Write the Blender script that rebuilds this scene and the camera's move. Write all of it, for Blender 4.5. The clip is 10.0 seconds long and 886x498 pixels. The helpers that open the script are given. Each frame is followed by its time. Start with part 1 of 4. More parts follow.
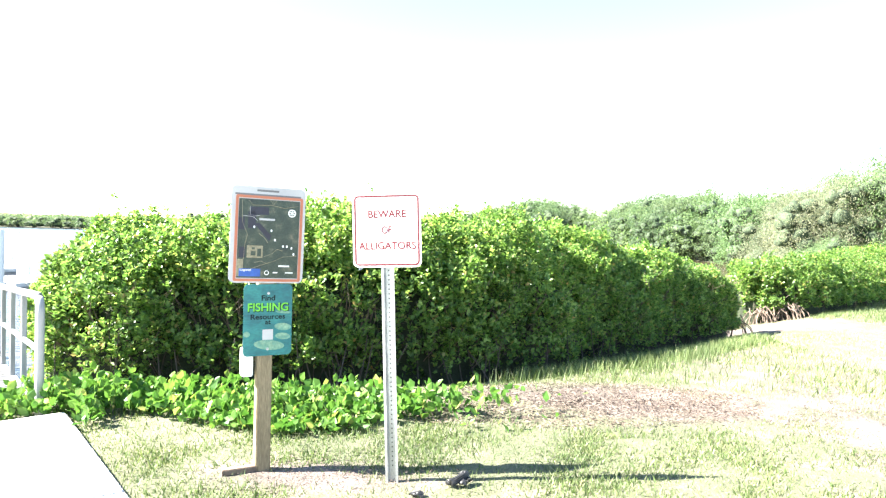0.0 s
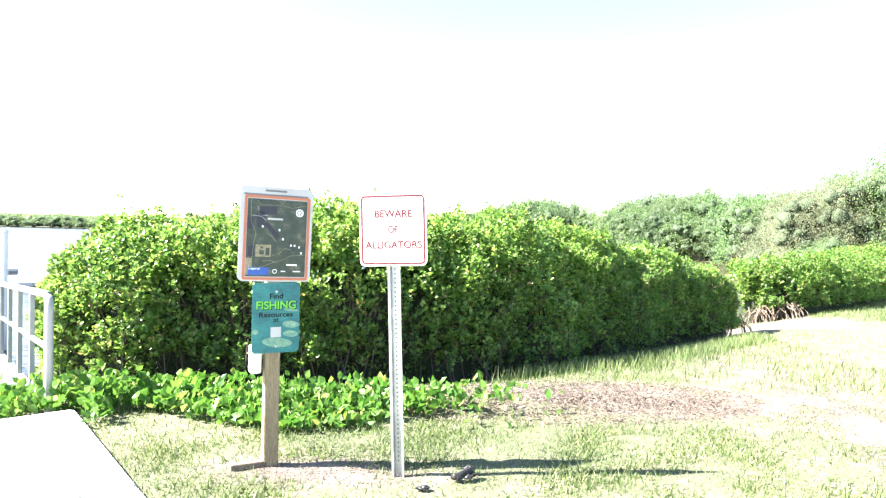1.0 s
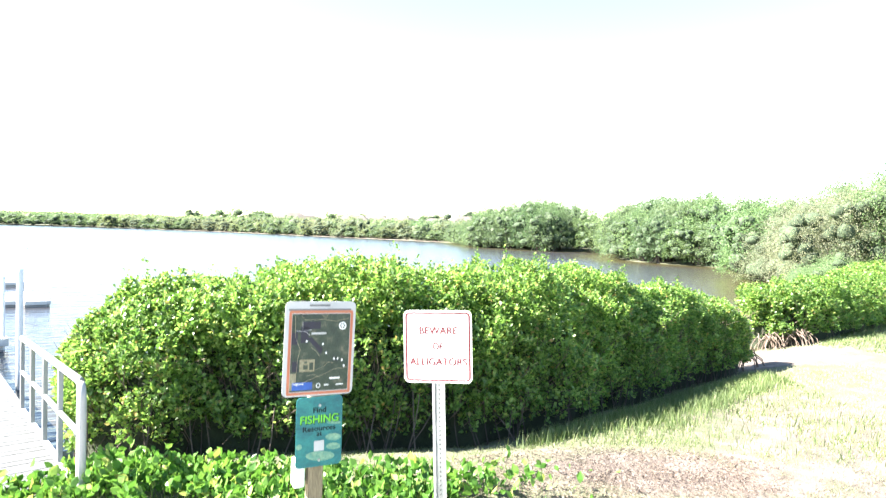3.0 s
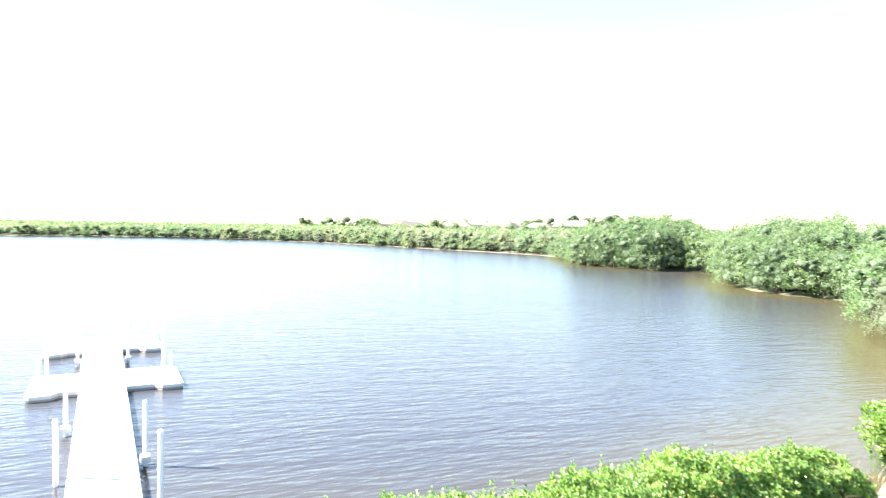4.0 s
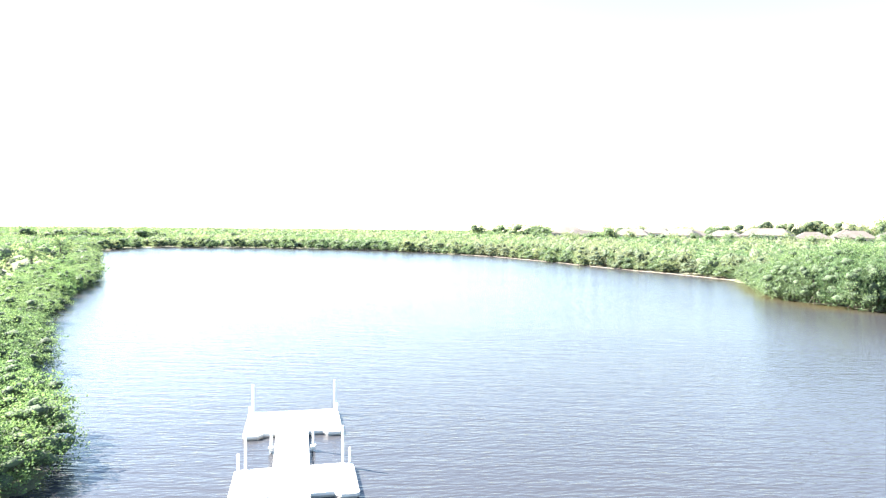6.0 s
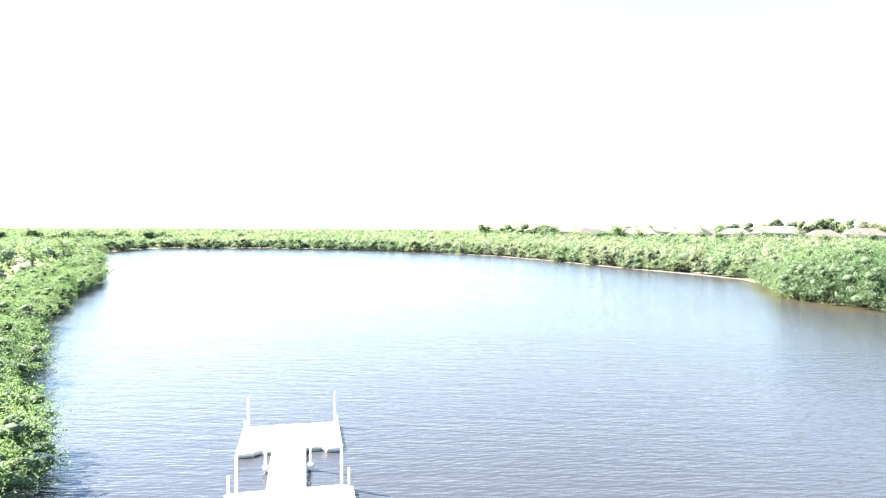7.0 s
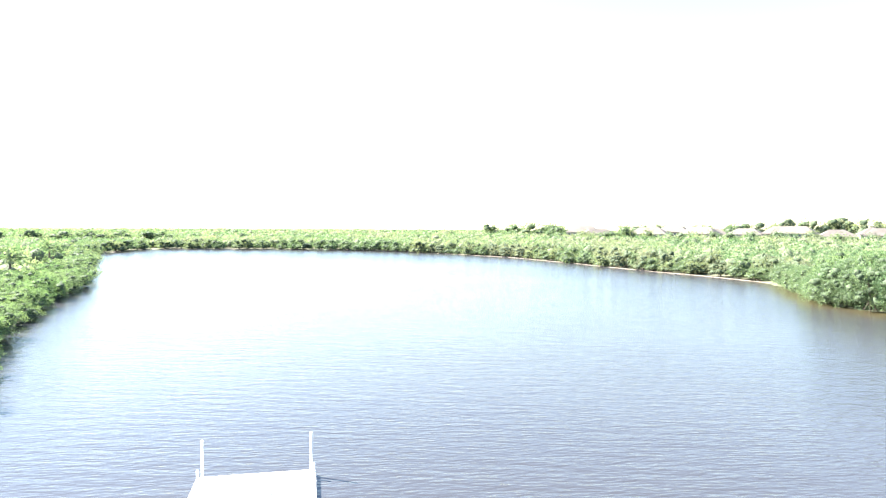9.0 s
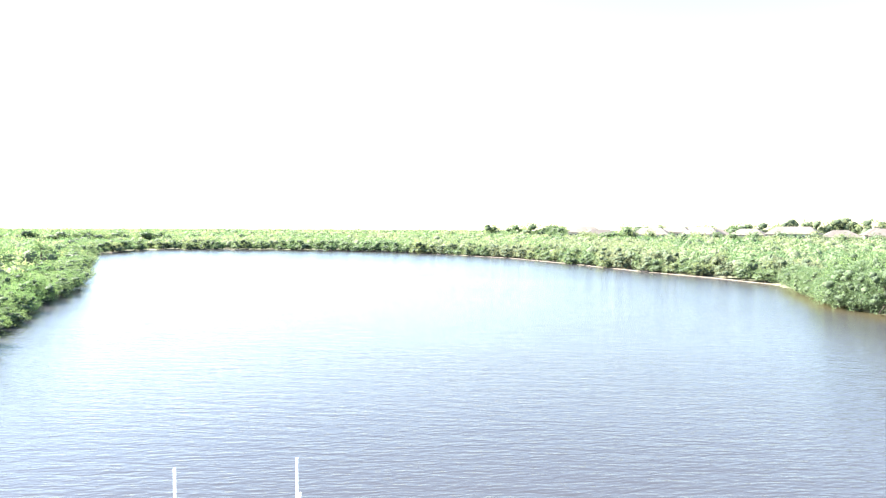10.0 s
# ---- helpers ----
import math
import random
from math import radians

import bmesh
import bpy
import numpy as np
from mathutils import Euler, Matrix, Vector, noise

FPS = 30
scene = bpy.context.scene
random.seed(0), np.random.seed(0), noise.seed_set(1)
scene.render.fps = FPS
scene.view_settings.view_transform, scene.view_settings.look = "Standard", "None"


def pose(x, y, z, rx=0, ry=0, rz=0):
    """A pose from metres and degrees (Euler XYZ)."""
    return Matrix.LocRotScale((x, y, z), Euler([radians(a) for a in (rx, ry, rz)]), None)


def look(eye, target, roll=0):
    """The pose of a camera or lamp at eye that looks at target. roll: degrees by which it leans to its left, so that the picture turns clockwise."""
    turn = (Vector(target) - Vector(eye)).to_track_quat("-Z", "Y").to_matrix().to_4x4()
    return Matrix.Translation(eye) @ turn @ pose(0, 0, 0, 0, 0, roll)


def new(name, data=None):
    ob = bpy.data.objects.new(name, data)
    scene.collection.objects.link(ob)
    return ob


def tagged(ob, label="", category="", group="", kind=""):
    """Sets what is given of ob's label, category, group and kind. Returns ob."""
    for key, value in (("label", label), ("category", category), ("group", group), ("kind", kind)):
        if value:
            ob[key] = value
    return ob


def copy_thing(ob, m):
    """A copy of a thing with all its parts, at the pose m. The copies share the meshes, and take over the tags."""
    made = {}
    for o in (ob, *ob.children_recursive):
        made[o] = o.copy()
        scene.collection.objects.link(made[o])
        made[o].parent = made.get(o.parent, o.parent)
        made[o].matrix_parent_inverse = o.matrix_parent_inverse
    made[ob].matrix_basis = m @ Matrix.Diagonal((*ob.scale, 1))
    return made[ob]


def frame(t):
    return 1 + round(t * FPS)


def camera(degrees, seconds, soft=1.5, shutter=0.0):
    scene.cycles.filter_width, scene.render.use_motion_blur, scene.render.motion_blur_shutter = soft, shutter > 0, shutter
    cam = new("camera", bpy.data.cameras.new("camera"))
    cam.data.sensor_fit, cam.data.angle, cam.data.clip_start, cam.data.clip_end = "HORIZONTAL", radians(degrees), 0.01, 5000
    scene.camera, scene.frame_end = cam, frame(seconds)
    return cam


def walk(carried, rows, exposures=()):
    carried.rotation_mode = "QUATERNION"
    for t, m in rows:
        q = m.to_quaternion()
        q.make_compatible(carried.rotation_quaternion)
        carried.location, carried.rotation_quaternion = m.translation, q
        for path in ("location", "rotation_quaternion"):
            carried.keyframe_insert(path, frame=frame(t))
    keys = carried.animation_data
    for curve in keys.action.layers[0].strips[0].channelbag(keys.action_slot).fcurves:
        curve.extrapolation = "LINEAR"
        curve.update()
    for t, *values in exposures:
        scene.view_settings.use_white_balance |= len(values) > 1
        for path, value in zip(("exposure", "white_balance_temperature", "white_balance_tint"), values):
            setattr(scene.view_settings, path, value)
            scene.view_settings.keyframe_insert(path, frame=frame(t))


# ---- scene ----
cam = camera(69.9, 10.0, soft=1.3, shutter=0.15)
PATH = [
    (0, (0.684, -4.081, 1.59), (0.634, -2.082, 1.539), 1.5),
    (0.5, (0.736, -4.124, 1.591), (0.687, -2.125, 1.539), 1.6),
    (1, (0.648, -4.156, 1.587), (0.6, -2.157, 1.535), 1.5),
    (1.5, (0.471, -4.178, 1.584), (0.427, -2.179, 1.532), 1.5),
    (2, (0.365, -4.156, 1.584), (0.322, -2.157, 1.532), 1.5),
    (2.2, (0.356, -4.135, 1.584), (0.313, -2.137, 1.531), 1.6),
    (3.3, (0.325, -4.13, 3.12), (0.278, -2.131, 3.056), 1.7),
    (3.5, (0.41, -4.29, 3.78), (0.328, -2.292, 3.714), 1.5),
    (4, (0.38, -4.38, 5.56), (0.013, -2.415, 5.494), 0.9),
    (4.5, (0.301, -4.291, 7.579), (-0.41, -2.423, 7.512), 0.4),
    (5, (0.287, -4.161, 9.312), (-0.54, -2.341, 9.246), 0.3),
    (5.5, (0.38, -4.183, 10.024), (-0.477, -2.377, 9.958), 0.2),
    (5.7, (0.344, -4.072, 10.072), (-0.524, -2.271, 10.008), 0.5),
    (7, (-0.702, -1.749, 10.239), (-1.597, 0.038, 10.172), 0.3),
    (7.5, (-1.338, -0.416, 10.293), (-2.24, 1.368, 10.225), 0.3),
    (8, (-1.943, 1.091, 10.369), (-2.849, 2.873, 10.3), 0.3),
    (8.5, (-2.784, 2.908, 10.32), (-3.694, 4.689, 10.252), 0.2),
    (9, (-3.672, 4.42, 10.28), (-4.582, 6.2, 10.213), 0.3),
    (9.5, (-4.417, 5.937, 10.367), (-5.329, 7.716, 10.299), 0.4),
    (10, (-5.005, 6.98, 10.355), (-5.917, 8.759, 10.289), 0.3),
]
EXPOSURE = [(0, 3.34), (10, 3.34)]
walk(cam, [(t, look(eye, target, roll)) for t, eye, target, roll in PATH], EXPOSURE)

# ---- world, sun ----
SUN_EL, SUN_AZ = radians(41.0), radians(262.5)
world = bpy.data.worlds.new("sky")
scene.world = world
world.use_nodes = True
wn = world.node_tree.nodes
sky = wn.new("ShaderNodeTexSky")
sky.sky_type = 'NISHITA'
sky.sun_disc = False
sky.sun_elevation, sky.sun_rotation = SUN_EL, SUN_AZ
sky.air_density, sky.dust_density, sky.ozone_density = 1.0, 0.25, 1.0
wn["Background"].inputs["Strength"].default_value = 0.055
world.node_tree.links.new(sky.outputs["Color"], wn["Background"].inputs["Color"])
sun_dir = Vector((math.sin(SUN_AZ) * math.cos(SUN_EL), math.cos(SUN_AZ) * math.cos(SUN_EL), math.sin(SUN_EL)))
sun = new("sun", bpy.data.lights.new("sun", 'SUN'))
sun.data.energy, sun.data.angle, sun.data.color = 5.0, radians(0.53), (1.0, 0.95, 0.87)
sun.matrix_world = look(sun_dir * 50, (0, 0, 0))

WATER = -0.7


# ---- materials ----
def node(nt, kind, **sets):
    n = nt.nodes.new(kind)
    for k, v in sets.items():
        n.inputs[k.replace("_", " ")].default_value = v
    return n


def ramp(nt, fac, stops):
    r = nt.nodes.new("ShaderNodeValToRGB")
    e = r.color_ramp.elements
    while len(e) < len(stops):
        e.new(0.5)
    for el, (p, c) in zip(e, stops):
        el.position, el.color = p, (*c, 1)
    nt.links.new(fac, r.inputs["Fac"])
    return r.outputs["Color"]


def coords(nt, scale=(1, 1, 1), turn=0.0):
    tc = nt.nodes.new("ShaderNodeTexCoord")
    mp = nt.nodes.new("ShaderNodeMapping")
    mp.inputs["Scale"].default_value = scale
    mp.inputs["Rotation"].default_value = (0, 0, turn)
    nt.links.new(tc.outputs["Object"], mp.inputs["Vector"])
    return mp.outputs["Vector"]


def wave_coords(nt, turn, stretch):
    """Coordinates turned first, then drawn out along the crests."""
    tc = nt.nodes.new("ShaderNodeTexCoord")
    a, c = nt.nodes.new("ShaderNodeMapping"), nt.nodes.new("ShaderNodeMapping")
    a.inputs["Rotation"].default_value = (0, 0, -radians(turn))
    c.inputs["Scale"].default_value = (stretch, 1, 1)
    nt.links.new(tc.outputs["Object"], a.inputs["Vector"])
    nt.links.new(a.outputs["Vector"], c.inputs["Vector"])
    return c.outputs["Vector"]


def noise_tex(nt, vec, scale, detail=4.0, rough=0.55):
    n = node(nt, "ShaderNodeTexNoise", Scale=scale, Detail=detail, Roughness=rough)
    nt.links.new(vec, n.inputs["Vector"])
    return n.outputs["Fac"]


def mixc(nt, fac, a, b, mode='MIX'):
    m = nt.nodes.new("ShaderNodeMix")
    m.data_type, m.blend_type = 'RGBA', mode
    for sock, v in ((m.inputs[0], fac), (m.inputs[6], a), (m.inputs[7], b)):
        if hasattr(v, "links"):
            nt.links.new(v, sock)
        elif isinstance(v, (int, float)):
            sock.default_value = v
        else:
            sock.default_value = (*v, 1)
    return m.outputs[2]


def surface(name, stops, rough=0.7, scale=3.0, fine=40.0, metal=0.0, bump=0.2, stretch=(1, 1, 1), vary=0.15, depth=0.01):
    """Plain surface: colours laid by coarse noise, darkened a little by fine grain, with bump."""
    m = bpy.data.materials.new(name)
    m.use_nodes = True
    nt = m.node_tree
    p = nt.nodes["Principled BSDF"]
    vec = coords(nt, stretch)
    big, small = noise_tex(nt, vec, scale), noise_tex(nt, vec, fine, 3.0)
    col = ramp(nt, big, stops)
    grain = ramp(nt, small, [(0.3, (1 - vary * 2,) * 3), (0.7, (1.0, 1.0, 1.0))])
    col = mixc(nt, 1.0, col, grain, 'MULTIPLY')
    nt.links.new(col, p.inputs["Base Color"])
    p.inputs["Roughness"].default_value, p.inputs["Metallic"].default_value = rough, metal
    if bump:
        b = node(nt, "ShaderNodeBump", Strength=bump, Distance=depth)
        nt.links.new(small, b.inputs["Height"])
        nt.links.new(b.outputs["Normal"], p.inputs["Normal"])
    return m


def foliage(name, stops, gloss=0.45, through_amount=0.35, per_object=0.0, shine=0.5):
    """Leaves: colour by island, partly let through the light."""
    m = bpy.data.materials.new(name)
    m.use_nodes = True
    nt = m.node_tree
    p, out = nt.nodes["Principled BSDF"], nt.nodes["Material Output"]
    g = nt.nodes.new("ShaderNodeNewGeometry")
    fac = g.outputs["Random Per Island"]
    col = ramp(nt, fac, stops)
    vec = coords(nt)
    patch = noise_tex(nt, vec, 0.6, 3.0)
    col = mixc(nt, 1.0, col, ramp(nt, patch, [(0.3, (0.72, 0.76, 0.72)), (0.7, (1.15, 1.1, 1.0))]), 'MULTIPLY')
    if per_object:
        oi = nt.nodes.new("ShaderNodeObjectInfo")
        tint = ramp(nt, oi.outputs["Random"], [(0.0, (0.7, 0.85, 0.75)), (0.45, (1, 1, 1)), (1.0, (1.14, 1.08, 1.0))])
        col = mixc(nt, per_object, col, mixc(nt, 1.0, col, tint, 'MULTIPLY'))
    nt.links.new(col, p.inputs["Base Color"])
    p.inputs["Roughness"].default_value = gloss
    p.inputs["Specular IOR Level"].default_value = shine
    t = nt.nodes.new("ShaderNodeBsdfTranslucent")
    nt.links.new(mixc(nt, 1.0, col, (1.05, 1.12, 0.78), 'MULTIPLY'), t.inputs["Color"])
    mx = node(nt, "ShaderNodeMixShader", Fac=through_amount)
    nt.links.new(p.outputs[0], mx.inputs[1])
    nt.links.new(t.outputs[0], mx.inputs[2])
    nt.links.new(mx.outputs[0], out.inputs["Surface"])
    return m


GREEN = [(0.0, (0.06, 0.125, 0.032)), (0.35, (0.13, 0.24, 0.06)), (0.65, (0.215, 0.345, 0.095)), (0.9, (0.31, 0.43, 0.135)), (0.97, (0.33, 0.36, 0.12)), (1.0, (0.42, 0.28, 0.13))]
LUSH = [(0.0, (0.05, 0.13, 0.026)), (0.5, (0.095, 0.21, 0.042)), (0.9, (0.155, 0.28, 0.065)), (1.0, (0.33, 0.34, 0.11))]
GREY = [(0.0, (0.165, 0.19, 0.13)), (0.5, (0.22, 0.24, 0.175)), (1.0, (0.29, 0.295, 0.23))]
DEEP = [(0.0, (0.1, 0.15, 0.088)), (0.6, (0.15, 0.21, 0.128)), (1.0, (0.205, 0.26, 0.165))]
OLIVE = [(0.0, (0.155, 0.195, 0.115)), (0.6, (0.215, 0.255, 0.16)), (1.0, (0.275, 0.3, 0.2))]
m_leaf = foliage("mangrove_leaf", GREEN, 0.36, 0.6, 0.0, 0.5)
m_creeper = foliage("creeper_leaf", LUSH, 0.4, 0.42, 0.0, 0.25)
m_deep = foliage("tree_leaf_deep", DEEP, 0.8, 0.5, 0.7, 0.1)
FRESH = [(0.0, (0.1, 0.162, 0.08)), (0.5, (0.162, 0.242, 0.12)), (1.0, (0.23, 0.31, 0.168))]
m_fresh = foliage("tree_leaf_fresh", FRESH, 0.7, 0.5, 0.6, 0.15)
m_olive = foliage("tree_leaf_olive", OLIVE, 0.8, 0.5, 0.7, 0.1)
m_grey = foliage("tree_leaf_grey", GREY, 0.85, 0.5, 0.5, 0.08)
m_grass = foliage("grass_blade", [(0.0, (0.065, 0.105, 0.034)), (0.5, (0.112, 0.153, 0.06)), (0.85, (0.19, 0.205, 0.115)), (1.0, (0.3, 0.275, 0.2))], 0.6, 0.3)
m_tall = foliage("tall_grass_blade", [(0.0, (0.075, 0.125, 0.038)), (0.6, (0.13, 0.182, 0.066)), (0.92, (0.2, 0.235, 0.112)), (1.0, (0.3, 0.28, 0.185))], 0.6, 0.35)
m_straw = foliage("straw_blade", [(0.0, (0.2, 0.23, 0.11)), (0.5, (0.31, 0.32, 0.19)), (1.0, (0.45, 0.41, 0.29))], 0.6, 0.35)
m_litter = foliage("leaf_litter", [(0.0, (0.04, 0.028, 0.023)), (0.55, (0.11, 0.08, 0.065)), (1.0, (0.27, 0.21, 0.18))], 0.8, 0.05)
# near-black green that stands in for shade deep among the thicket leaves
m_core = surface("thicket_shade", [(0.3, (0.02, 0.026, 0.012)), (0.7, (0.035, 0.05, 0.018))], 0.9, 2.0, 14.0, bump=0.6, depth=0.05)
# darker than any tree leaf, so gaps between tufts read as shade
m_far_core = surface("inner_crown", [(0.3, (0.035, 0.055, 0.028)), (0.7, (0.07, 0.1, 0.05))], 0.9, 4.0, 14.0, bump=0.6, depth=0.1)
# leaf green taken darker, some of the shade under the canopy painted in
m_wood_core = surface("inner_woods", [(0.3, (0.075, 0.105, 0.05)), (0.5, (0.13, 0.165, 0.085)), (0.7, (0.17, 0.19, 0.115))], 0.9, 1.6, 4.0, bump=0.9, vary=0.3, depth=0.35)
m_bark = surface("mangrove_bark", [(0.3, (0.05, 0.04, 0.032)), (0.7, (0.13, 0.1, 0.08))], 0.9, 6.0, 60.0)
m_root = surface("prop_root", [(0.3, (0.1, 0.07, 0.052)), (0.7, (0.24, 0.18, 0.14))], 0.85, 6.0, 60.0)
m_post = surface("treated_timber", [(0.3, (0.22, 0.17, 0.1)), (0.7, (0.36, 0.29, 0.18))], 0.85, 3.0, 30.0, stretch=(6, 6, 0.6), vary=0.25)
m_steel = surface("galvanised_steel", [(0.3, (0.42, 0.44, 0.45)), (0.7, (0.6, 0.62, 0.63))], 0.42, 8.0, 90.0, metal=0.75, bump=0.05)
m_white = surface("sign_white", [(0.3, (0.8, 0.8, 0.79)), (0.7, (0.84, 0.84, 0.83))], 0.4, 4.0, 50.0, bump=0.0, vary=0.02)
m_offwhite = surface("sign_grey_white", [(0.3, (0.4, 0.4, 0.41)), (0.7, (0.47, 0.47, 0.47))], 0.45, 4.0, 50.0, bump=0.0, vary=0.03)
m_bartext = surface("sign_print_grey", [(0.3, (0.12, 0.12, 0.125)), (0.7, (0.16, 0.16, 0.165))], 0.5, 4.0, 50.0, bump=0.0, vary=0.03)
m_red = surface("sign_red", [(0.3, (0.1, 0.008, 0.014)), (0.7, (0.135, 0.012, 0.02))], 0.4, 4.0, 50.0, bump=0.0, vary=0.03)
m_orange = surface("sign_orange", [(0.3, (0.4, 0.13, 0.07)), (0.7, (0.46, 0.16, 0.09))], 0.45, 4.0, 50.0, bump=0.0, vary=0.03)
m_map = surface("map_print", [(0.3, (0.022, 0.036, 0.036)), (0.48, (0.035, 0.06, 0.045)), (0.6, (0.06, 0.085, 0.06)), (0.72, (0.15, 0.15, 0.11))], 0.35, 14.0, 120.0, bump=0.0, vary=0.3)
m_mapdark = surface("map_roof", [(0.3, (0.012, 0.014, 0.03)), (0.7, (0.02, 0.022, 0.045))], 0.35, 9.0, 70.0, bump=0.0)
m_mapsand = surface("map_yard", [(0.3, (0.2, 0.18, 0.11)), (0.7, (0.33, 0.3, 0.2))], 0.35, 60.0, 90.0, bump=0.0)
m_blue = surface("sign_blue", [(0.3, (0.02, 0.08, 0.35)), (0.7, (0.03, 0.11, 0.42))], 0.4, 4.0, 50.0, bump=0.0)
m_teal = surface("sign_teal", [(0.25, (0.01, 0.1, 0.13)), (0.5, (0.015, 0.17, 0.18)), (0.68, (0.03, 0.24, 0.22)), (0.85, (0.2, 0.42, 0.36))], 0.4, 5.5, 50.0, bump=0.0, stretch=(1, 1, 2.2))
m_seafoam = surface("sign_seafoam", [(0.3, (0.09, 0.27, 0.22)), (0.7, (0.25, 0.4, 0.27))], 0.4, 30.0, 90.0, bump=0.0)
m_lime = surface("sign_lime", [(0.3, (0.12, 0.5, 0.03)), (0.7, (0.18, 0.6, 0.05))], 0.4, 4.0, 50.0, bump=0.0)
m_ink = surface("sign_ink", [(0.3, (0.004, 0.008, 0.01)), (0.7, (0.006, 0.012, 0.014))], 0.9, 4.0, 50.0, bump=0.0)
m_dock = surface("dock_plastic", [(0.3, (0.56, 0.54, 0.5)), (0.7, (0.68, 0.66, 0.62))], 0.6, 1.2, 30.0, vary=0.06, bump=0.1)
# darker than the deck: shadow and wet low on the floats, painted in
m_float = surface("dock_side_shade_wet", [(0.3, (0.28, 0.26, 0.235)), (0.7, (0.38, 0.36, 0.33))], 0.6, 1.5, 30.0, vary=0.12, bump=0.1)
m_pile = surface("pile_sleeve", [(0.3, (0.7, 0.7, 0.7)), (0.7, (0.8, 0.8, 0.8))], 0.4, 2.0, 30.0, vary=0.04, bump=0.05)
m_plank = surface("ramp_plank", [(0.3, (0.075, 0.076, 0.078)), (0.7, (0.1, 0.101, 0.103))], 0.7, 3.0, 60.0, vary=0.1, bump=0.1)
m_alu = surface("rail_aluminium", [(0.3, (0.24, 0.245, 0.25)), (0.7, (0.3, 0.305, 0.31))], 0.4, 3.0, 60.0, vary=0.04, bump=0.05)
m_concrete = surface("concrete", [(0.3, (0.5, 0.49, 0.46)), (0.7, (0.62, 0.6, 0.57))], 0.85, 1.5, 60.0, vary=0.1)
m_black = surface("black_plastic", [(0.3, (0.012, 0.012, 0.013)), (0.7, (0.03, 0.03, 0.03))], 0.45, 8.0, 60.0)
m_sand = surface("beach_sand", [(0.3, (0.13, 0.105, 0.08)), (0.7, (0.22, 0.185, 0.15))], 0.95, 0.8, 30.0, vary=0.15)
m_stucco = surface("house_stucco", [(0.3, (0.3, 0.26, 0.22)), (0.7, (0.42, 0.37, 0.31))], 0.9, 0.3, 3.0)
m_tile = surface("roof_tile", [(0.3, (0.075, 0.063, 0.055)), (0.7, (0.115, 0.1, 0.09))], 0.85, 0.25, 3.0)
m_glass = surface("window_glass", [(0.3, (0.03, 0.035, 0.04)), (0.7, (0.05, 0.055, 0.06))], 0.08, 1.0, 10.0, bump=0.0)


def ground_material():
    m = bpy.data.materials.new("ground_cover")
    m.use_nodes = True
    nt = m.node_tree
    p = nt.nodes["Principled BSDF"]
    vec = coords(nt)
    big, mid, fine = noise_tex(nt, vec, 0.35, 5.0), noise_tex(nt, vec, 2.6, 5.0), noise_tex(nt, vec, 45.0, 4.0)
    grass = mixc(nt, 0.5, ramp(nt, mid, [(0.3, (0.06, 0.075, 0.034)), (0.5, (0.105, 0.112, 0.06)), (0.72, (0.2, 0.182, 0.13))]),
                 ramp(nt, big, [(0.3, (0.07, 0.086, 0.038)), (0.7, (0.19, 0.178, 0.115))]))
    sand = ramp(nt, mid, [(0.3, (0.085, 0.064, 0.055)), (0.55, (0.145, 0.117, 0.1)), (0.75, (0.24, 0.2, 0.175))])
    at = nt.nodes.new("ShaderNodeAttribute")
    at.attribute_name = "sand"
    w = nt.nodes.new("ShaderNodeMath")
    w.operation = 'MULTIPLY_ADD'
    nt.links.new(mid, w.inputs[0])
    w.inputs[1].default_value = 0.5
    nt.links.new(at.outputs["Fac"], w.inputs[2])
    mask = ramp(nt, w.outputs[0], [(0.62, (0, 0, 0)), (0.8, (1, 1, 1))])
    col = mixc(nt, mask, grass, sand)
    col = mixc(nt, 1.0, col, ramp(nt, fine, [(0.3, (0.62, 0.62, 0.6)), (0.65, (1, 1, 1))]), 'MULTIPLY')
    nt.links.new(col, p.inputs["Base Color"])
    p.inputs["Roughness"].default_value = 0.95
    b = node(nt, "ShaderNodeBump", Strength=0.7, Distance=0.03)
    nt.links.new(fine, b.inputs["Height"])
    nt.links.new(b.outputs["Normal"], p.inputs["Normal"])
    return m


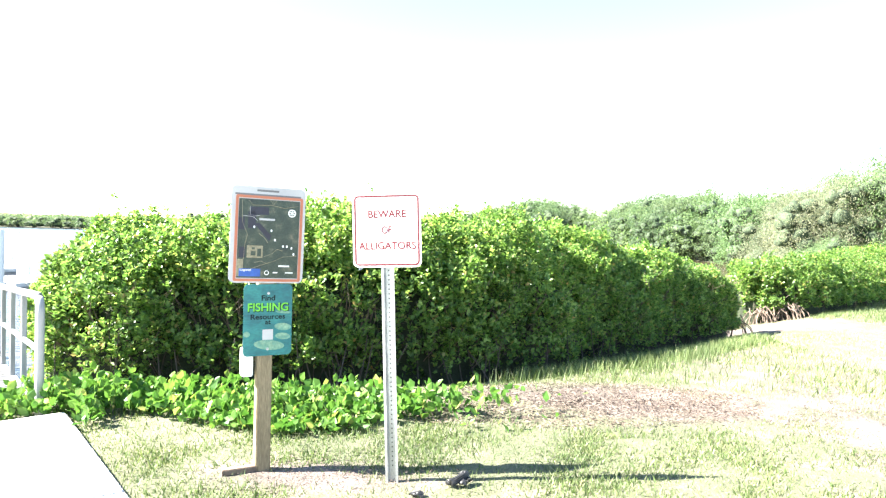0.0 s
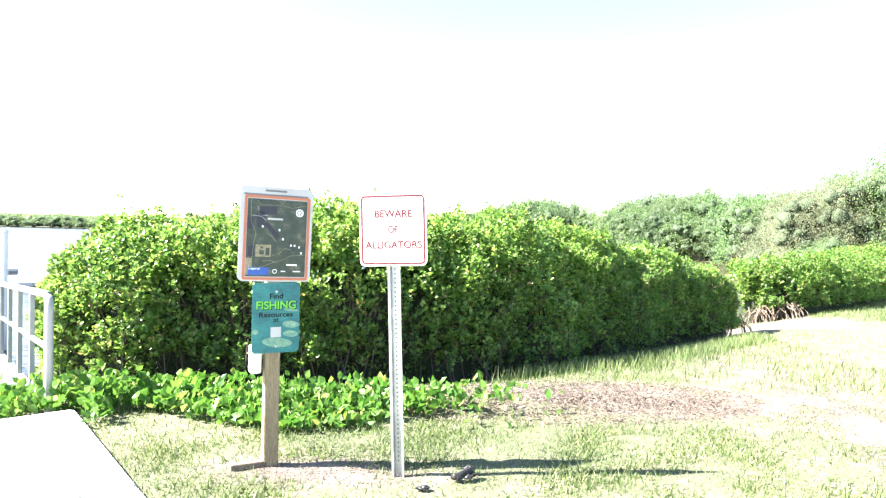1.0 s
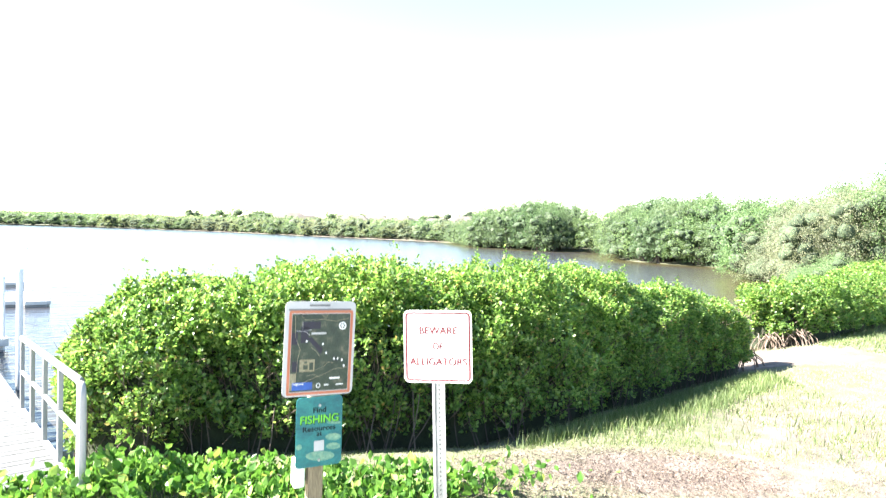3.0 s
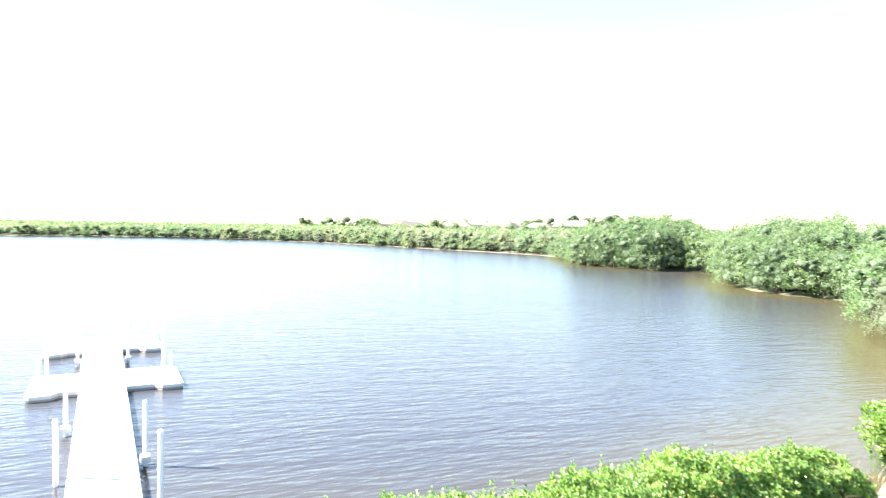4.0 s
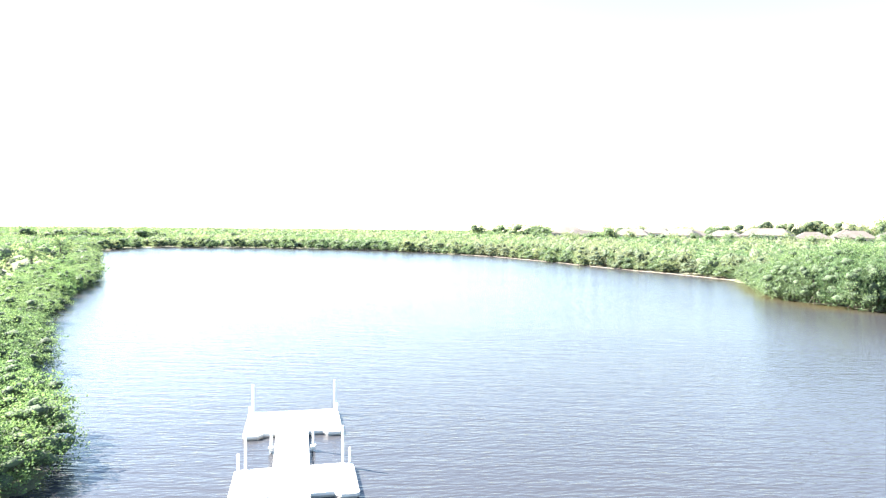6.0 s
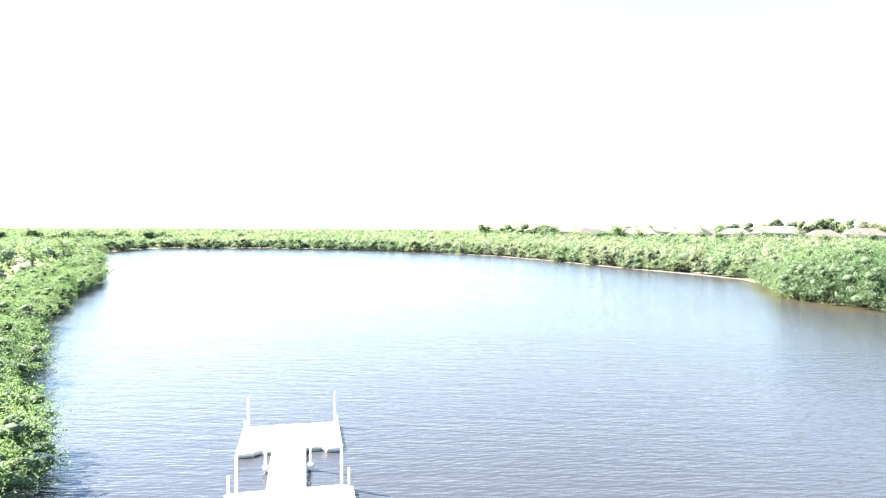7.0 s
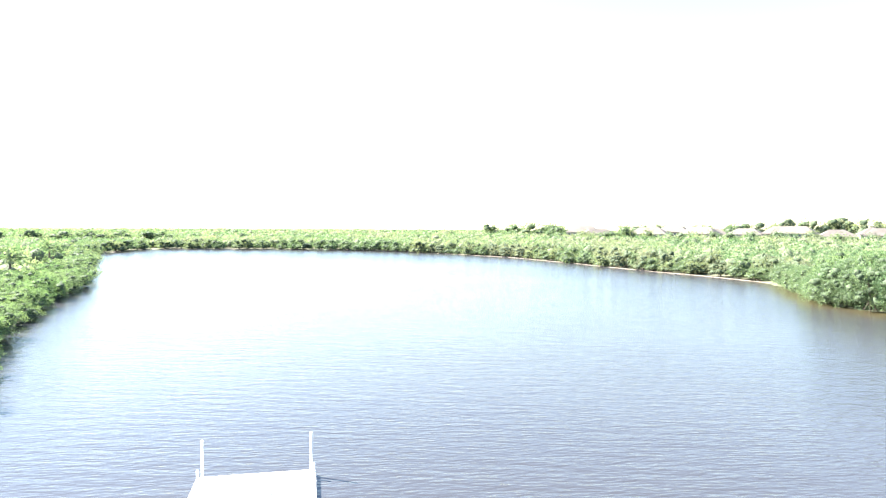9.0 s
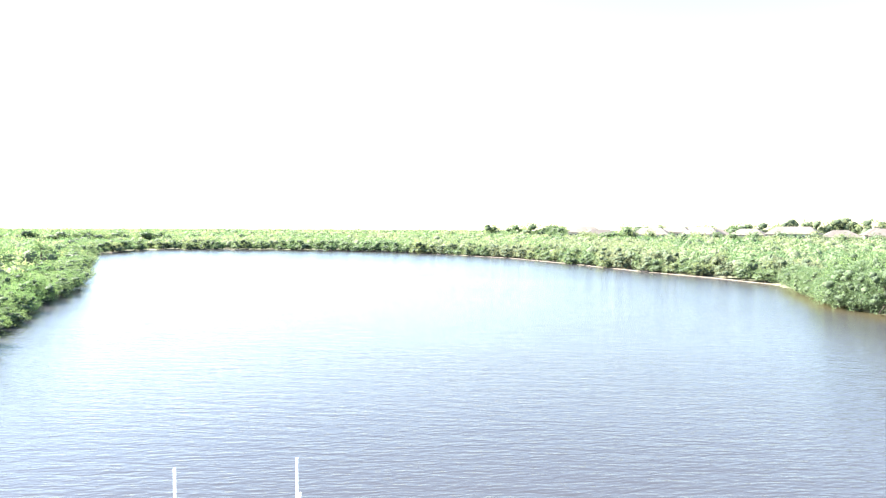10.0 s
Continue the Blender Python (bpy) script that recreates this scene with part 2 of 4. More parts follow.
def water_material():
    m = bpy.data.materials.new("lagoon_water")
    m.use_nodes = True
    nt = m.node_tree
    p = nt.nodes["Principled BSDF"]
    at = nt.nodes.new("ShaderNodeAttribute")
    at.attribute_name = "shallow"
    cloudy = ramp(nt, noise_tex(nt, coords(nt), 0.02, 4.0), [(0.3, (0.03, 0.0305, 0.035)), (0.7, (0.037, 0.0375, 0.042))])
    nt.links.new(mixc(nt, at.outputs["Fac"], cloudy, (0.062, 0.051, 0.017)), p.inputs["Base Color"])
    p.inputs["Roughness"].default_value = 0.16
    p.inputs["IOR"].default_value = 1.33
    p.inputs["Specular IOR Level"].default_value = 0.45
    swell = noise_tex(nt, wave_coords(nt, 24, 0.2), 1.4, 3.0, 0.5)
    chop = noise_tex(nt, wave_coords(nt, 33, 0.3), 4.6, 2.0, 0.5)
    wind = ramp(nt, noise_tex(nt, wave_coords(nt, 20, 0.3), 0.03, 3.0), [(0.35, (0.65,) * 3), (0.65, (1.0,) * 3)])
    s = nt.nodes.new("ShaderNodeMath")
    s.operation = 'MULTIPLY_ADD'
    nt.links.new(chop, s.inputs[0])
    s.inputs[1].default_value = 0.7
    nt.links.new(swell, s.inputs[2])
    h = nt.nodes.new("ShaderNodeMath")
    h.operation = 'MULTIPLY'
    nt.links.new(s.outputs[0], h.inputs[0])
    nt.links.new(wind, h.inputs[1])
    b = node(nt, "ShaderNodeBump", Strength=1.0, Distance=0.078)
    nt.links.new(h.outputs[0], b.inputs["Height"])
    nt.links.new(b.outputs["Normal"], p.inputs["Normal"])
    return m


m_ground, m_water = ground_material(), water_material()


# ---- mesh helpers ----
def mesh_np(name, V, F, mat, smooth=False):
    me = bpy.data.meshes.new(name)
    me.from_pydata(np.asarray(V).tolist(), [], F.tolist() if hasattr(F, "tolist") else F)
    me.materials.append(mat)
    if smooth:
        me.polygons.foreach_set("use_smooth", np.ones(len(me.polygons), bool))
    return me


def part(name, bm, material, parent, label=""):
    """One mesh object under a thing or a part (or at top level with parent None)."""
    if isinstance(bm, bpy.types.Mesh):
        me = bm
    else:
        me = bpy.data.meshes.new(name)
        bm.to_mesh(me)
        bm.free()
        me.materials.append(material)
    ob = new(name, me)
    ob.parent = parent
    if label:
        tagged(ob, label)
    return ob


def root(name, at, label, category, group="", turn=0.0):
    ob = new(name)
    ob.matrix_world = pose(*at, rz=turn)
    return tagged(ob, label, category, group)


def box(bm, x0, y0, z0, x1, y1, z1, bevel=0.0):
    r = bmesh.ops.create_cube(bm, size=1, matrix=Matrix.Translation(((x0 + x1) / 2, (y0 + y1) / 2, (z0 + z1) / 2)) @ Matrix.Diagonal((x1 - x0, y1 - y0, z1 - z0, 1)))
    if bevel:
        es = {e for v in r["verts"] for e in v.link_edges}
        bmesh.ops.bevel(bm, geom=list(es), offset=bevel, segments=2, affect='EDGES')
    return bm


def boxed(*a, bevel=0.0):
    return box(bmesh.new(), *a, bevel=bevel)


def prism(outline, z0, z1, bevel=0.0):
    """A plate with the given outline in x, y."""
    bm = bmesh.new()
    f = bm.faces.new([bm.verts.new((x, y, z0)) for x, y in outline])
    top = bmesh.ops.extrude_face_region(bm, geom=[f])
    bmesh.ops.translate(bm, verts=[v for v in top["geom"] if isinstance(v, bmesh.types.BMVert)], vec=(0, 0, z1 - z0))
    bmesh.ops.recalc_face_normals(bm, faces=bm.faces)
    if bevel:
        bmesh.ops.bevel(bm, geom=[e for e in bm.edges if all(abs(v.co.z - z1) < 1e-5 for v in e.verts)], offset=bevel, segments=2, affect='EDGES')
    return bm


def rounded(w, h, r, n=5):
    """Outline of a rounded plate round the origin."""
    pts = []
    for cx, cy, a in ((w / 2 - r, h / 2 - r, 0), (-w / 2 + r, h / 2 - r, 90), (-w / 2 + r, -h / 2 + r, 180), (w / 2 - r, -h / 2 + r, 270)):
        pts += [(cx + r * math.cos(radians(a + 90 * i / n)), cy + r * math.sin(radians(a + 90 * i / n))) for i in range(n + 1)]
    return pts


def cylinder(r, z0, z1, x=0.0, y=0.0, n=16, r2=None, bevel=0.0):
    bm = bmesh.new()
    bmesh.ops.create_cone(bm, cap_ends=True, segments=n, radius1=r, radius2=r if r2 is None else r2, depth=z1 - z0, matrix=Matrix.Translation((x, y, (z0 + z1) / 2)))
    return bm


def tubes(paths, sides=5):
    """Tapered tubes along polylines: list of (points, radius at start, radius at end)."""
    V, F = [], []
    for pts, ra, rb in paths:
        pts = np.asarray(pts, float)
        n = len(pts)
        base = len(V)
        for i, p in enumerate(pts):
            d = pts[min(i + 1, n - 1)] - pts[max(i - 1, 0)]
            d /= np.linalg.norm(d) + 1e-9
            a = np.cross(d, (0.3, 0.9, 0.1) if abs(d[2]) > 0.5 else (0, 0, 1.0))
            a /= np.linalg.norm(a) + 1e-9
            b = np.cross(d, a)
            r = ra + (rb - ra) * i / max(n - 1, 1)
            for k in range(sides):
                t = 2 * math.pi * k / sides
                V.append(p + r * (math.cos(t) * a + math.sin(t) * b))
        for i in range(n - 1):
            for k in range(sides):
                F.append((base + i * sides + k, base + i * sides + (k + 1) % sides, base + (i + 1) * sides + (k + 1) % sides, base + (i + 1) * sides + k))
    return V, F


LEAF6 = np.array([(0, 0, 0), (0.26, 0.3, 0.05), (0.34, 0.62, 0.07), (0, 1.0, -0.06), (-0.34, 0.62, 0.07), (-0.26, 0.3, 0.05)])
LEAF4 = np.array([(0, 0, 0), (0.36, 0.58, 0.08), (0, 1.0, -0.05), (-0.36, 0.58, 0.08)])


def leaf_mesh(P, D, size, rng, shape=LEAF4, width=1.0):
    """Leaves at points P that grow along directions D (both n x 3); sizes n."""
    n = len(P)
    D = D / (np.linalg.norm(D, axis=1, keepdims=True) + 1e-9)
    R = rng.normal(size=(n, 3))
    X = np.cross(D, R)
    X /= np.linalg.norm(X, axis=1, keepdims=True) + 1e-9
    N = np.cross(X, D)
    s = np.asarray(size).reshape(-1, 1, 1)
    V = (P[:, None] + s * (shape[None, :, :1] * width * X[:, None] + shape[None, :, 1:2] * D[:, None] + shape[None, :, 2:] * N[:, None])).reshape(-1, 3)
    k = len(shape)
    return V, np.arange(n * k).reshape(n, k)


def lobe_points(lobes, per_area, rng, keep=0.82, low=-0.5):
    """Points on the outside of many overlapping ellipsoids, with normals."""
    C, R = np.array([l[0] for l in lobes]), np.array([l[1] for l in lobes])
    Ps, Ns = [], []
    for c, r in zip(C, R):
        area = 4 * math.pi * (r[0] * r[1] * r[2]) ** (2 / 3)
        n = max(4, int(area * per_area))
        d = rng.normal(size=(n, 3))
        d /= np.linalg.norm(d, axis=1, keepdims=True)
        d = d[d[:, 2] > low]
        depth = 1 - 0.3 * rng.random(len(d)) ** 2 + 0.08 * rng.normal(size=len(d))
        p = c + d * r * depth[:, None]
        nn = d / r
        near = np.linalg.norm(C - c, axis=1) < np.max(R, axis=1) + r.max()
        inside = np.zeros(len(p), bool)
        for c2, r2 in zip(C[near], R[near]):
            if not np.allclose(c2, c):
                inside |= (((p - c2) / r2) ** 2).sum(1) < keep
        Ps.append(p[~inside])
        Ns.append(nn[~inside])
    return np.concatenate(Ps), np.concatenate(Ns)


def ico(sub):
    bm = bmesh.new()
    bmesh.ops.create_icosphere(bm, subdivisions=sub, radius=1)
    V = np.array([v.co[:] for v in bm.verts])
    F = np.array([[v.index for v in f.verts] for f in bm.faces])
    bm.free()
    return V, F


ICO1, ICO2 = ico(1), ico(2)


def core_mesh(lobes, rng, shrink=0.8, base=ICO2):
    V, F = [], []
    bv, bf = base
    for i, (c, r) in enumerate(lobes):
        V.append(np.array(c) + bv * np.array(r) * shrink * (1 + 0.16 * rng.normal(size=(len(bv), 1))))
        F.append(bf + i * len(bv))
    return np.concatenate(V), np.concatenate(F)


# ---- plan ----
SHORE = [(-8.5, 4.2), (-3.4, 4.4), (0, 5.0), (3, 7.4), (5.3, 9.6), (6.75, 11.5), (8.25, 13.5), (11, 16.5), (14, 21), (16, 25.5), (17.6, 30), (21, 39), (27, 52), (28.5, 59),
         (23.5, 64), (20, 69), (20.5, 80), (25.5, 92), (24.5, 100), (14.5, 101), (5.5, 109), (2.5, 124), (-1, 148), (-17, 164), (-33, 176), (-60, 202), (-91, 228),
         (-130, 245), (-176, 250), (-219, 241), (-266, 212), (-252, 185), (-235, 160), (-140, 95), (-115, 77), (-85.3, 51.2), (-61.2, 32.9), (-48.7, 26.4), (-41, 20.2),
         (-34.5, 17), (-29, 15.6), (-25.6, 12), (-24, 6), (-19, 2), (-12, 2.2)]
SH = np.array(SHORE)


def shore_distance(X, Y):
    """Metres from the water's edge: positive on land, negative over the lagoon."""
    X, Y = np.asarray(X, float), np.asarray(Y, float)
    best = np.full(X.shape, 1e9)
    inside = np.zeros(X.shape, bool)
    for (ax, ay), (bx, by) in zip(SH, np.roll(SH, -1, 0)):
        dx, dy = bx - ax, by - ay
        t = np.clip(((X - ax) * dx + (Y - ay) * dy) / (dx * dx + dy * dy), 0, 1)
        best = np.minimum(best, np.hypot(X - ax - t * dx, Y - ay - t * dy))
        if dy:
            inside ^= ((ay > Y) != (by > Y)) & (X < (bx - ax) * (Y - ay) / dy + ax)
    return np.where(inside, -best, best)


def smooth01(t):
    t = np.clip(t, 0, 1)
    return t * t * (3 - 2 * t)


def ground_height(X, Y):
    d = shore_distance(X, Y)
    land = np.maximum(-0.5, -0.02 - 0.017 * np.maximum(0, np.hypot(np.asarray(X), np.asarray(Y) + 1) - 2.5))
    rise = smooth01((d + 0.4) / 3.2)
    bed = WATER - 0.06 - 1.2 * smooth01(-d / 14)
    u = (np.asarray(X) + 15.8) * 0.755 + (np.asarray(Y) - 16.05) * 0.656
    v = (np.asarray(X) + 15.8) * -0.656 + (np.asarray(Y) - 16.05) * 0.755
    under_ramp = smooth01((v + 19.4) / 0.5) * (1 - smooth01((u + 0.05) / 0.5)) * smooth01((u + 2.6) / 0.6)
    land = land - 0.5 * under_ramp
    return np.where(d > -0.4, (WATER - 0.08) + (land - WATER + 0.08) * rise, bed)


def spaced(lo, a, b, hi, fine, grow=1.16, mid=3.0):
    xs = list(np.arange(a, b + 1e-6, fine))
    for sign, end in ((-1, lo), (1, hi)):
        x, s = (xs[0] if sign < 0 else xs[-1]), fine
        while (x - end) * sign < 0:
            s = min(s * grow, mid if (-285 < x < 60) else 160)
            x += s * sign
            xs.insert(0, x) if sign < 0 else xs.append(x)
    return np.array(xs)


gx, gy = spaced(-3000, -7, 13, 3000, 0.3), spaced(-600, -6, 15, 3500, 0.3)
GX, GY = np.meshgrid(gx, gy)
GZ = ground_height(GX, GY)
jit = np.random.default_rng(4).normal(size=GX.shape) * 0.012
GZ = GZ + jit
nx, ny = len(gx), len(gy)
idx = np.arange(nx * ny).reshape(ny, nx)
quads = np.stack([idx[:-1, :-1], idx[:-1, 1:], idx[1:, 1:], idx[1:, :-1]], -1).reshape(-1, 4)
me = mesh_np("ground", np.stack([GX, GY, GZ], -1).reshape(-1, 3), quads, m_ground, True)
DG = shore_distance(GX, GY)
beach = 0.16 * (1 - smooth01((DG - 0.6) / 1.6))
spot = np.maximum(0, 1 - np.hypot((GX - 8.1) / 2.3, (GY - 10.8) / 1.9)) * 1.5
dirt = np.maximum(0, 1 - np.hypot((GX + 0.25) / 1.5, (GY + 0.0) / 0.65)) * 0.62
dirt = np.maximum(dirt, np.maximum(0, 1 - np.hypot((GX - 2.0) / 2.1, (GY - 2.3) / 1.2)) * 0.6)
spot = np.maximum(spot, np.maximum(0, 1.6 - np.hypot(GX + 155, GY - 92) / 9))
spot = np.maximum(spot, np.maximum(0, 1.6 - np.hypot(GX + 98, GY - 50) / 5))
# last term is no beach: it paints a pale glare wash towards +x
sand = np.clip(0.12 + np.maximum(np.maximum(beach, spot), dirt) + 0.42 * smooth01((GX - 1.6) / 3.0) * smooth01((9 - GY) / 4), 0, 1)
at = me.attributes.new("sand", 'FLOAT', 'POINT')
at.data.foreach_set("value", sand.reshape(-1).astype(np.float32))
tagged(new("ground", me), "sandy ground with thin dry grass beside the lagoon", "ground", kind="structure")
wet = (DG[:-1, :-1] < 4) | (DG[1:, 1:] < 4)
me = mesh_np("water", np.stack([GX, GY, np.full(GX.shape, WATER)], -1).reshape(-1, 3), quads[wet.reshape(-1)], m_water)
at = me.attributes.new("shallow", 'FLOAT', 'POINT')
at.data.foreach_set("value", (0.75 * (1 - smooth01((-DG - 1.0) / 7.0)) * smooth01((GX + 14) / 18)).reshape(-1).astype(np.float32))
tagged(new("water", me), "calm grey-blue lagoon water with small ripples", "water", kind="structure")


def sand_strip(pts, wide, seed):
    """A narrow uneven beach between the water and the growth."""
    g = np.random.default_rng(seed)
    rows = []
    for (ax, ay), (bx, by) in zip(pts[:-1], pts[1:]):
        L = math.hypot(bx - ax, by - ay)
        px, py = (by - ay) / L, -(bx - ax) / L
        for t in np.arange(0, 1, 1.2 / L):
            w = wide * (0.35 + 0.9 * g.random() + 0.4 * math.sin(len(rows) * 0.21))
            rows.append([(ax + (bx - ax) * t + px * d, ay + (by - ay) * t + py * d, WATER + z) for d, z in ((-0.25, -0.03), (0.2, 0.035), (max(w, 0.3), 0.1), (max(w, 0.3) + 0.5, -0.1))])
    k = np.arange(len(rows) * 4).reshape(-1, 4)
    F = np.concatenate([np.stack([k[:-1, i], k[:-1, i + 1], k[1:, i + 1], k[1:, i]], -1) for i in range(3)])
    tagged(new("beach_strip", mesh_np("beach_strip", np.array(rows).reshape(-1, 3), F, m_sand, True)), "narrow pale sand beach at the lagoon's edge", "beach", kind="structure")


i_of = {p: i for i, p in enumerate(SHORE)}
run = lambda a, b: SHORE[i_of[a]:i_of[b] + 1]
sand_strip(run((-1, 148), (-130, 245)), 0.4, 3)
sand_strip(run((-219, 241), (-235, 160)), 1.4, 4)

# ---- mangrove thickets on the near shore ----
def rosettes(P, axis, leaf, each, rng, spread=0.8, shape=LEAF6):
    """Whorls of leaves at twig ends: every leaf rises round the twig and turns its face to it."""
    A = np.repeat(axis, each, 0)
    R = rng.normal(size=A.shape)
    R -= (R * A).sum(1, keepdims=True) * A
    R /= np.linalg.norm(R, axis=1, keepdims=True) + 1e-9
    D = A * (0.35 + 0.6 * rng.random((len(A), 1))) + R * spread
    D /= np.linalg.norm(D, axis=1, keepdims=True)
    X = np.cross(D, A + rng.normal(size=A.shape) * 0.4)
    X /= np.linalg.norm(X, axis=1, keepdims=True) + 1e-9
    N = np.cross(X, D)
    Q = np.repeat(P, each, 0) + A * (0.035 * rng.normal(size=(len(A), 1))) + R * 0.008
    size = (leaf * (0.6 + 0.6 * rng.random(len(A)))).reshape(-1, 1, 1)
    V = Q[:, None] + size * (shape[None, :, :1] * X[:, None] + shape[None, :, 1:2] * D[:, None] + shape[None, :, 2:] * N[:, None])
    return V.reshape(-1, 3), np.arange(len(A) * len(shape)).reshape(len(A), len(shape))


def noises(P, scale, shift):
    return np.array([noise.noise(Vector(p) * scale + Vector((shift, 0, 0))) for p in P.tolist()])


class Hedge:
    """A run of growth along a spine of rows (x, y, half width, top height, foot height)."""

    def __init__(self, spine, cap=0.75):
        self.S = np.array(spine, float)
        self.seg = np.r_[0, np.cumsum(np.hypot(*np.diff(self.S[:, :2], axis=0).T))]
        self.L, self.cap = self.seg[-1], cap

    def at(self, s, a, wide=1.0, drop=0.0):
        """Points and outward normals at run s and angle a round the cross-section (0 the water side, pi the land side)."""
        x, y, w, top, foot = [np.interp(s, self.seg, self.S[:, k]) for k in range(5)]
        lo, hi = np.maximum(s - 0.25, 0), np.minimum(s + 0.25, self.L)
        tx, ty = [np.interp(hi, self.seg, self.S[:, k]) - np.interp(lo, self.seg, self.S[:, k]) for k in range(2)]
        n = np.hypot(tx, ty) + 1e-9
        tx, ty = tx / n, ty / n
        near = np.minimum(s, self.L - s) / self.cap
        e = np.sqrt(np.clip(1 - (1 - np.clip(near, 0, 1)) ** 2, 0, 1))
        c, z = np.cos(a), np.sin(a)
        tuck = 1 - 0.14 * np.clip(1 - np.abs(z) / 0.45, 0, 1) ** 1.5
        o = w * wide * tuck * e * np.sign(c) * np.abs(c) ** 0.95
        h = (top - drop - foot) * (0.6 + 0.4 * e) * np.abs(z) ** 0.85
        end = np.where(s < self.L / 2, -1.0, 1.0) * (1 - np.clip(near, 0, 1))
        N = np.stack([-ty * c + tx * end, tx * c + ty * end, 0.15 + 0.85 * z], -1)
        N /= np.linalg.norm(N, axis=1, keepdims=True)
        return np.stack([x - ty * o, y + tx * o, foot + h], -1), N, h / (top - foot), foot


def thicket(name, label, spine, seed, leaf=0.062, density=620.0, each=7, shape=LEAF4, mat=None, twigs=1500, stems=150, bare=0.6, roots=(), hollows=(), group="mangrove thickets"):
    rng = np.random.default_rng(seed)
    H = Hedge(spine)
    n = int(density * H.L * 6.0)
    s = rng.random(n) * H.L
    ends = rng.random(n) < 0.12
    s[ends] = np.where(rng.random(ends.sum()) < 0.5, H.cap * rng.random(ends.sum()) ** 2, H.L - H.cap * rng.random(ends.sum()) ** 2)
    a = rng.random(n) * math.pi
    P, N, up, foot = H.at(s, a)
    lump = 0.2 * noises(P, 1.0, 3.0) + 0.2 * noises(P, 2.7, 11.0) + 0.1 * noises(P, 6.5, 5.0)
    hollow = noises(P, 1.6, 40.0)
    # shaded hollows in the land side, below the canopy
    def sunk(s, a, up):
        return sum(deep * smooth01((s - s0) / 0.6) * smooth01((s1 - s) / 0.6) * smooth01((0.72 - up) / 0.3) * (np.cos(a) < 0) for s0, s1, deep in hollows)

    lump = lump - sunk(s, a, up)
    P = P + N * (lump - (0.42 + 0.5 * np.clip(up - 0.3, 0, 1)) * rng.random(n) ** 1.5)[:, None]
    up = (P[:, 2] - foot) / (H.S[:, 3].mean() - foot)
    keep = rng.random(n) < np.clip(bare + 1.5 * (up - 0.12), 0.0, 1)
    keep &= (hollow > -0.28) | (up > 0.82) | (rng.random(n) < 0.3)
    keep &= (np.cos(a) < 0.35) | (up > 0.55) | (rng.random(n) < 0.35)
    keep &= P[:, 2] > ground_height(P[:, 0], P[:, 1]) + 0.14 + 0.1 * rng.random(n)
    low = (up < 0.62) & (np.cos(a) < 0) & (P[:, 2] > foot + 0.25)
    twig_at, twig_n = P[low], N[low]
    P, N, a, up = P[keep], N[keep], a[keep], up[keep]
    axis = N * 0.45 + np.array((0, 0, 0.85)) + rng.normal(size=P.shape) * 0.28
    axis /= np.linalg.norm(axis, axis=1, keepdims=True)
    ob = root(name, (0, 0, 0), label, "mangrove", group)
    V, F = rosettes(P, axis, leaf, each, rng, 0.8, shape)
    tagged(part("foliage", mesh_np("foliage", V, F, mat or m_leaf), None, ob), kind="stuff")
    # sprigs that stand out of the top
    top = P[(up > 0.9) & (rng.random(len(P)) < 0.05)]
    q = np.concatenate([top + np.stack([rng.normal(size=len(top)) * 0.02, rng.normal(size=len(top)) * 0.02, (0.05 + 0.2 * rng.random(len(top)) ** 2) * (k + 1) / 3], -1) for k in range(3)])
    ax = np.array((0, 0, 1.0)) + rng.normal(size=q.shape) * 0.2
    V, F = rosettes(q, ax / np.linalg.norm(ax, axis=1, keepdims=True), leaf * 0.85, 5, rng, 0.6, shape)
    tagged(part("shoot_growth", mesh_np("shoot_growth", V, F, mat or m_leaf), None, ob), kind="stuff")
    # solid core inside, the shade between the leaves painted as dark green
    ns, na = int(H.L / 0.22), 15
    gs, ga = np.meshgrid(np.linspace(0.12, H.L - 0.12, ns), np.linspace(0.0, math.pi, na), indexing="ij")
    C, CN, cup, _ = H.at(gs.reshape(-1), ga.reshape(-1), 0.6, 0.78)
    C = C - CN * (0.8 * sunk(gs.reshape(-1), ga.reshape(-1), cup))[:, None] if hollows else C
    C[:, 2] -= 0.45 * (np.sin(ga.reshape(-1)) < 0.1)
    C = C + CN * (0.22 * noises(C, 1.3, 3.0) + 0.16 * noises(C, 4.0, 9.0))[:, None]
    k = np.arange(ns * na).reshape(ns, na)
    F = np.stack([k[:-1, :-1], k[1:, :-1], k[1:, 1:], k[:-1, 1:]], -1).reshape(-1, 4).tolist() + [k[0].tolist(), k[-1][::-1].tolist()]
    tagged(part("inner_growth", mesh_np("inner_growth", C, F, m_core, True), None, ob, "dark solid core with the thicket's inner shade painted in its colour"), kind="stuff")
    paths = []
    for i in rng.integers(len(twig_at), size=twigs):
        p, d = twig_at[i], twig_n[i]
        b = p + rng.normal(size=3) * 0.12 + np.array((0, 0, 0.1))
        paths.append(([p - d * 0.3 - np.array((0, 0, 0.12)), p - d * 0.08, b], 0.0065, 0.002))
    V, F = tubes(paths, 4)
    tagged(part("bare_twig_growth", mesh_np("bare_twig_growth", V, F, m_root, True), None, ob, "bare brown twigs"), kind="stuff")
    paths = []
    for _ in range(stems):
        t = np.array([rng.random() * H.L])
        p, d, _, f = H.at(t, np.array([math.pi * (0.75 + 0.25 * rng.random())]), 0.45 + 0.5 * rng.random())
        x, y = p[0, :2]
        g = float(ground_height(x, y)) - 0.05
        lean = rng.normal(size=2) * 0.12
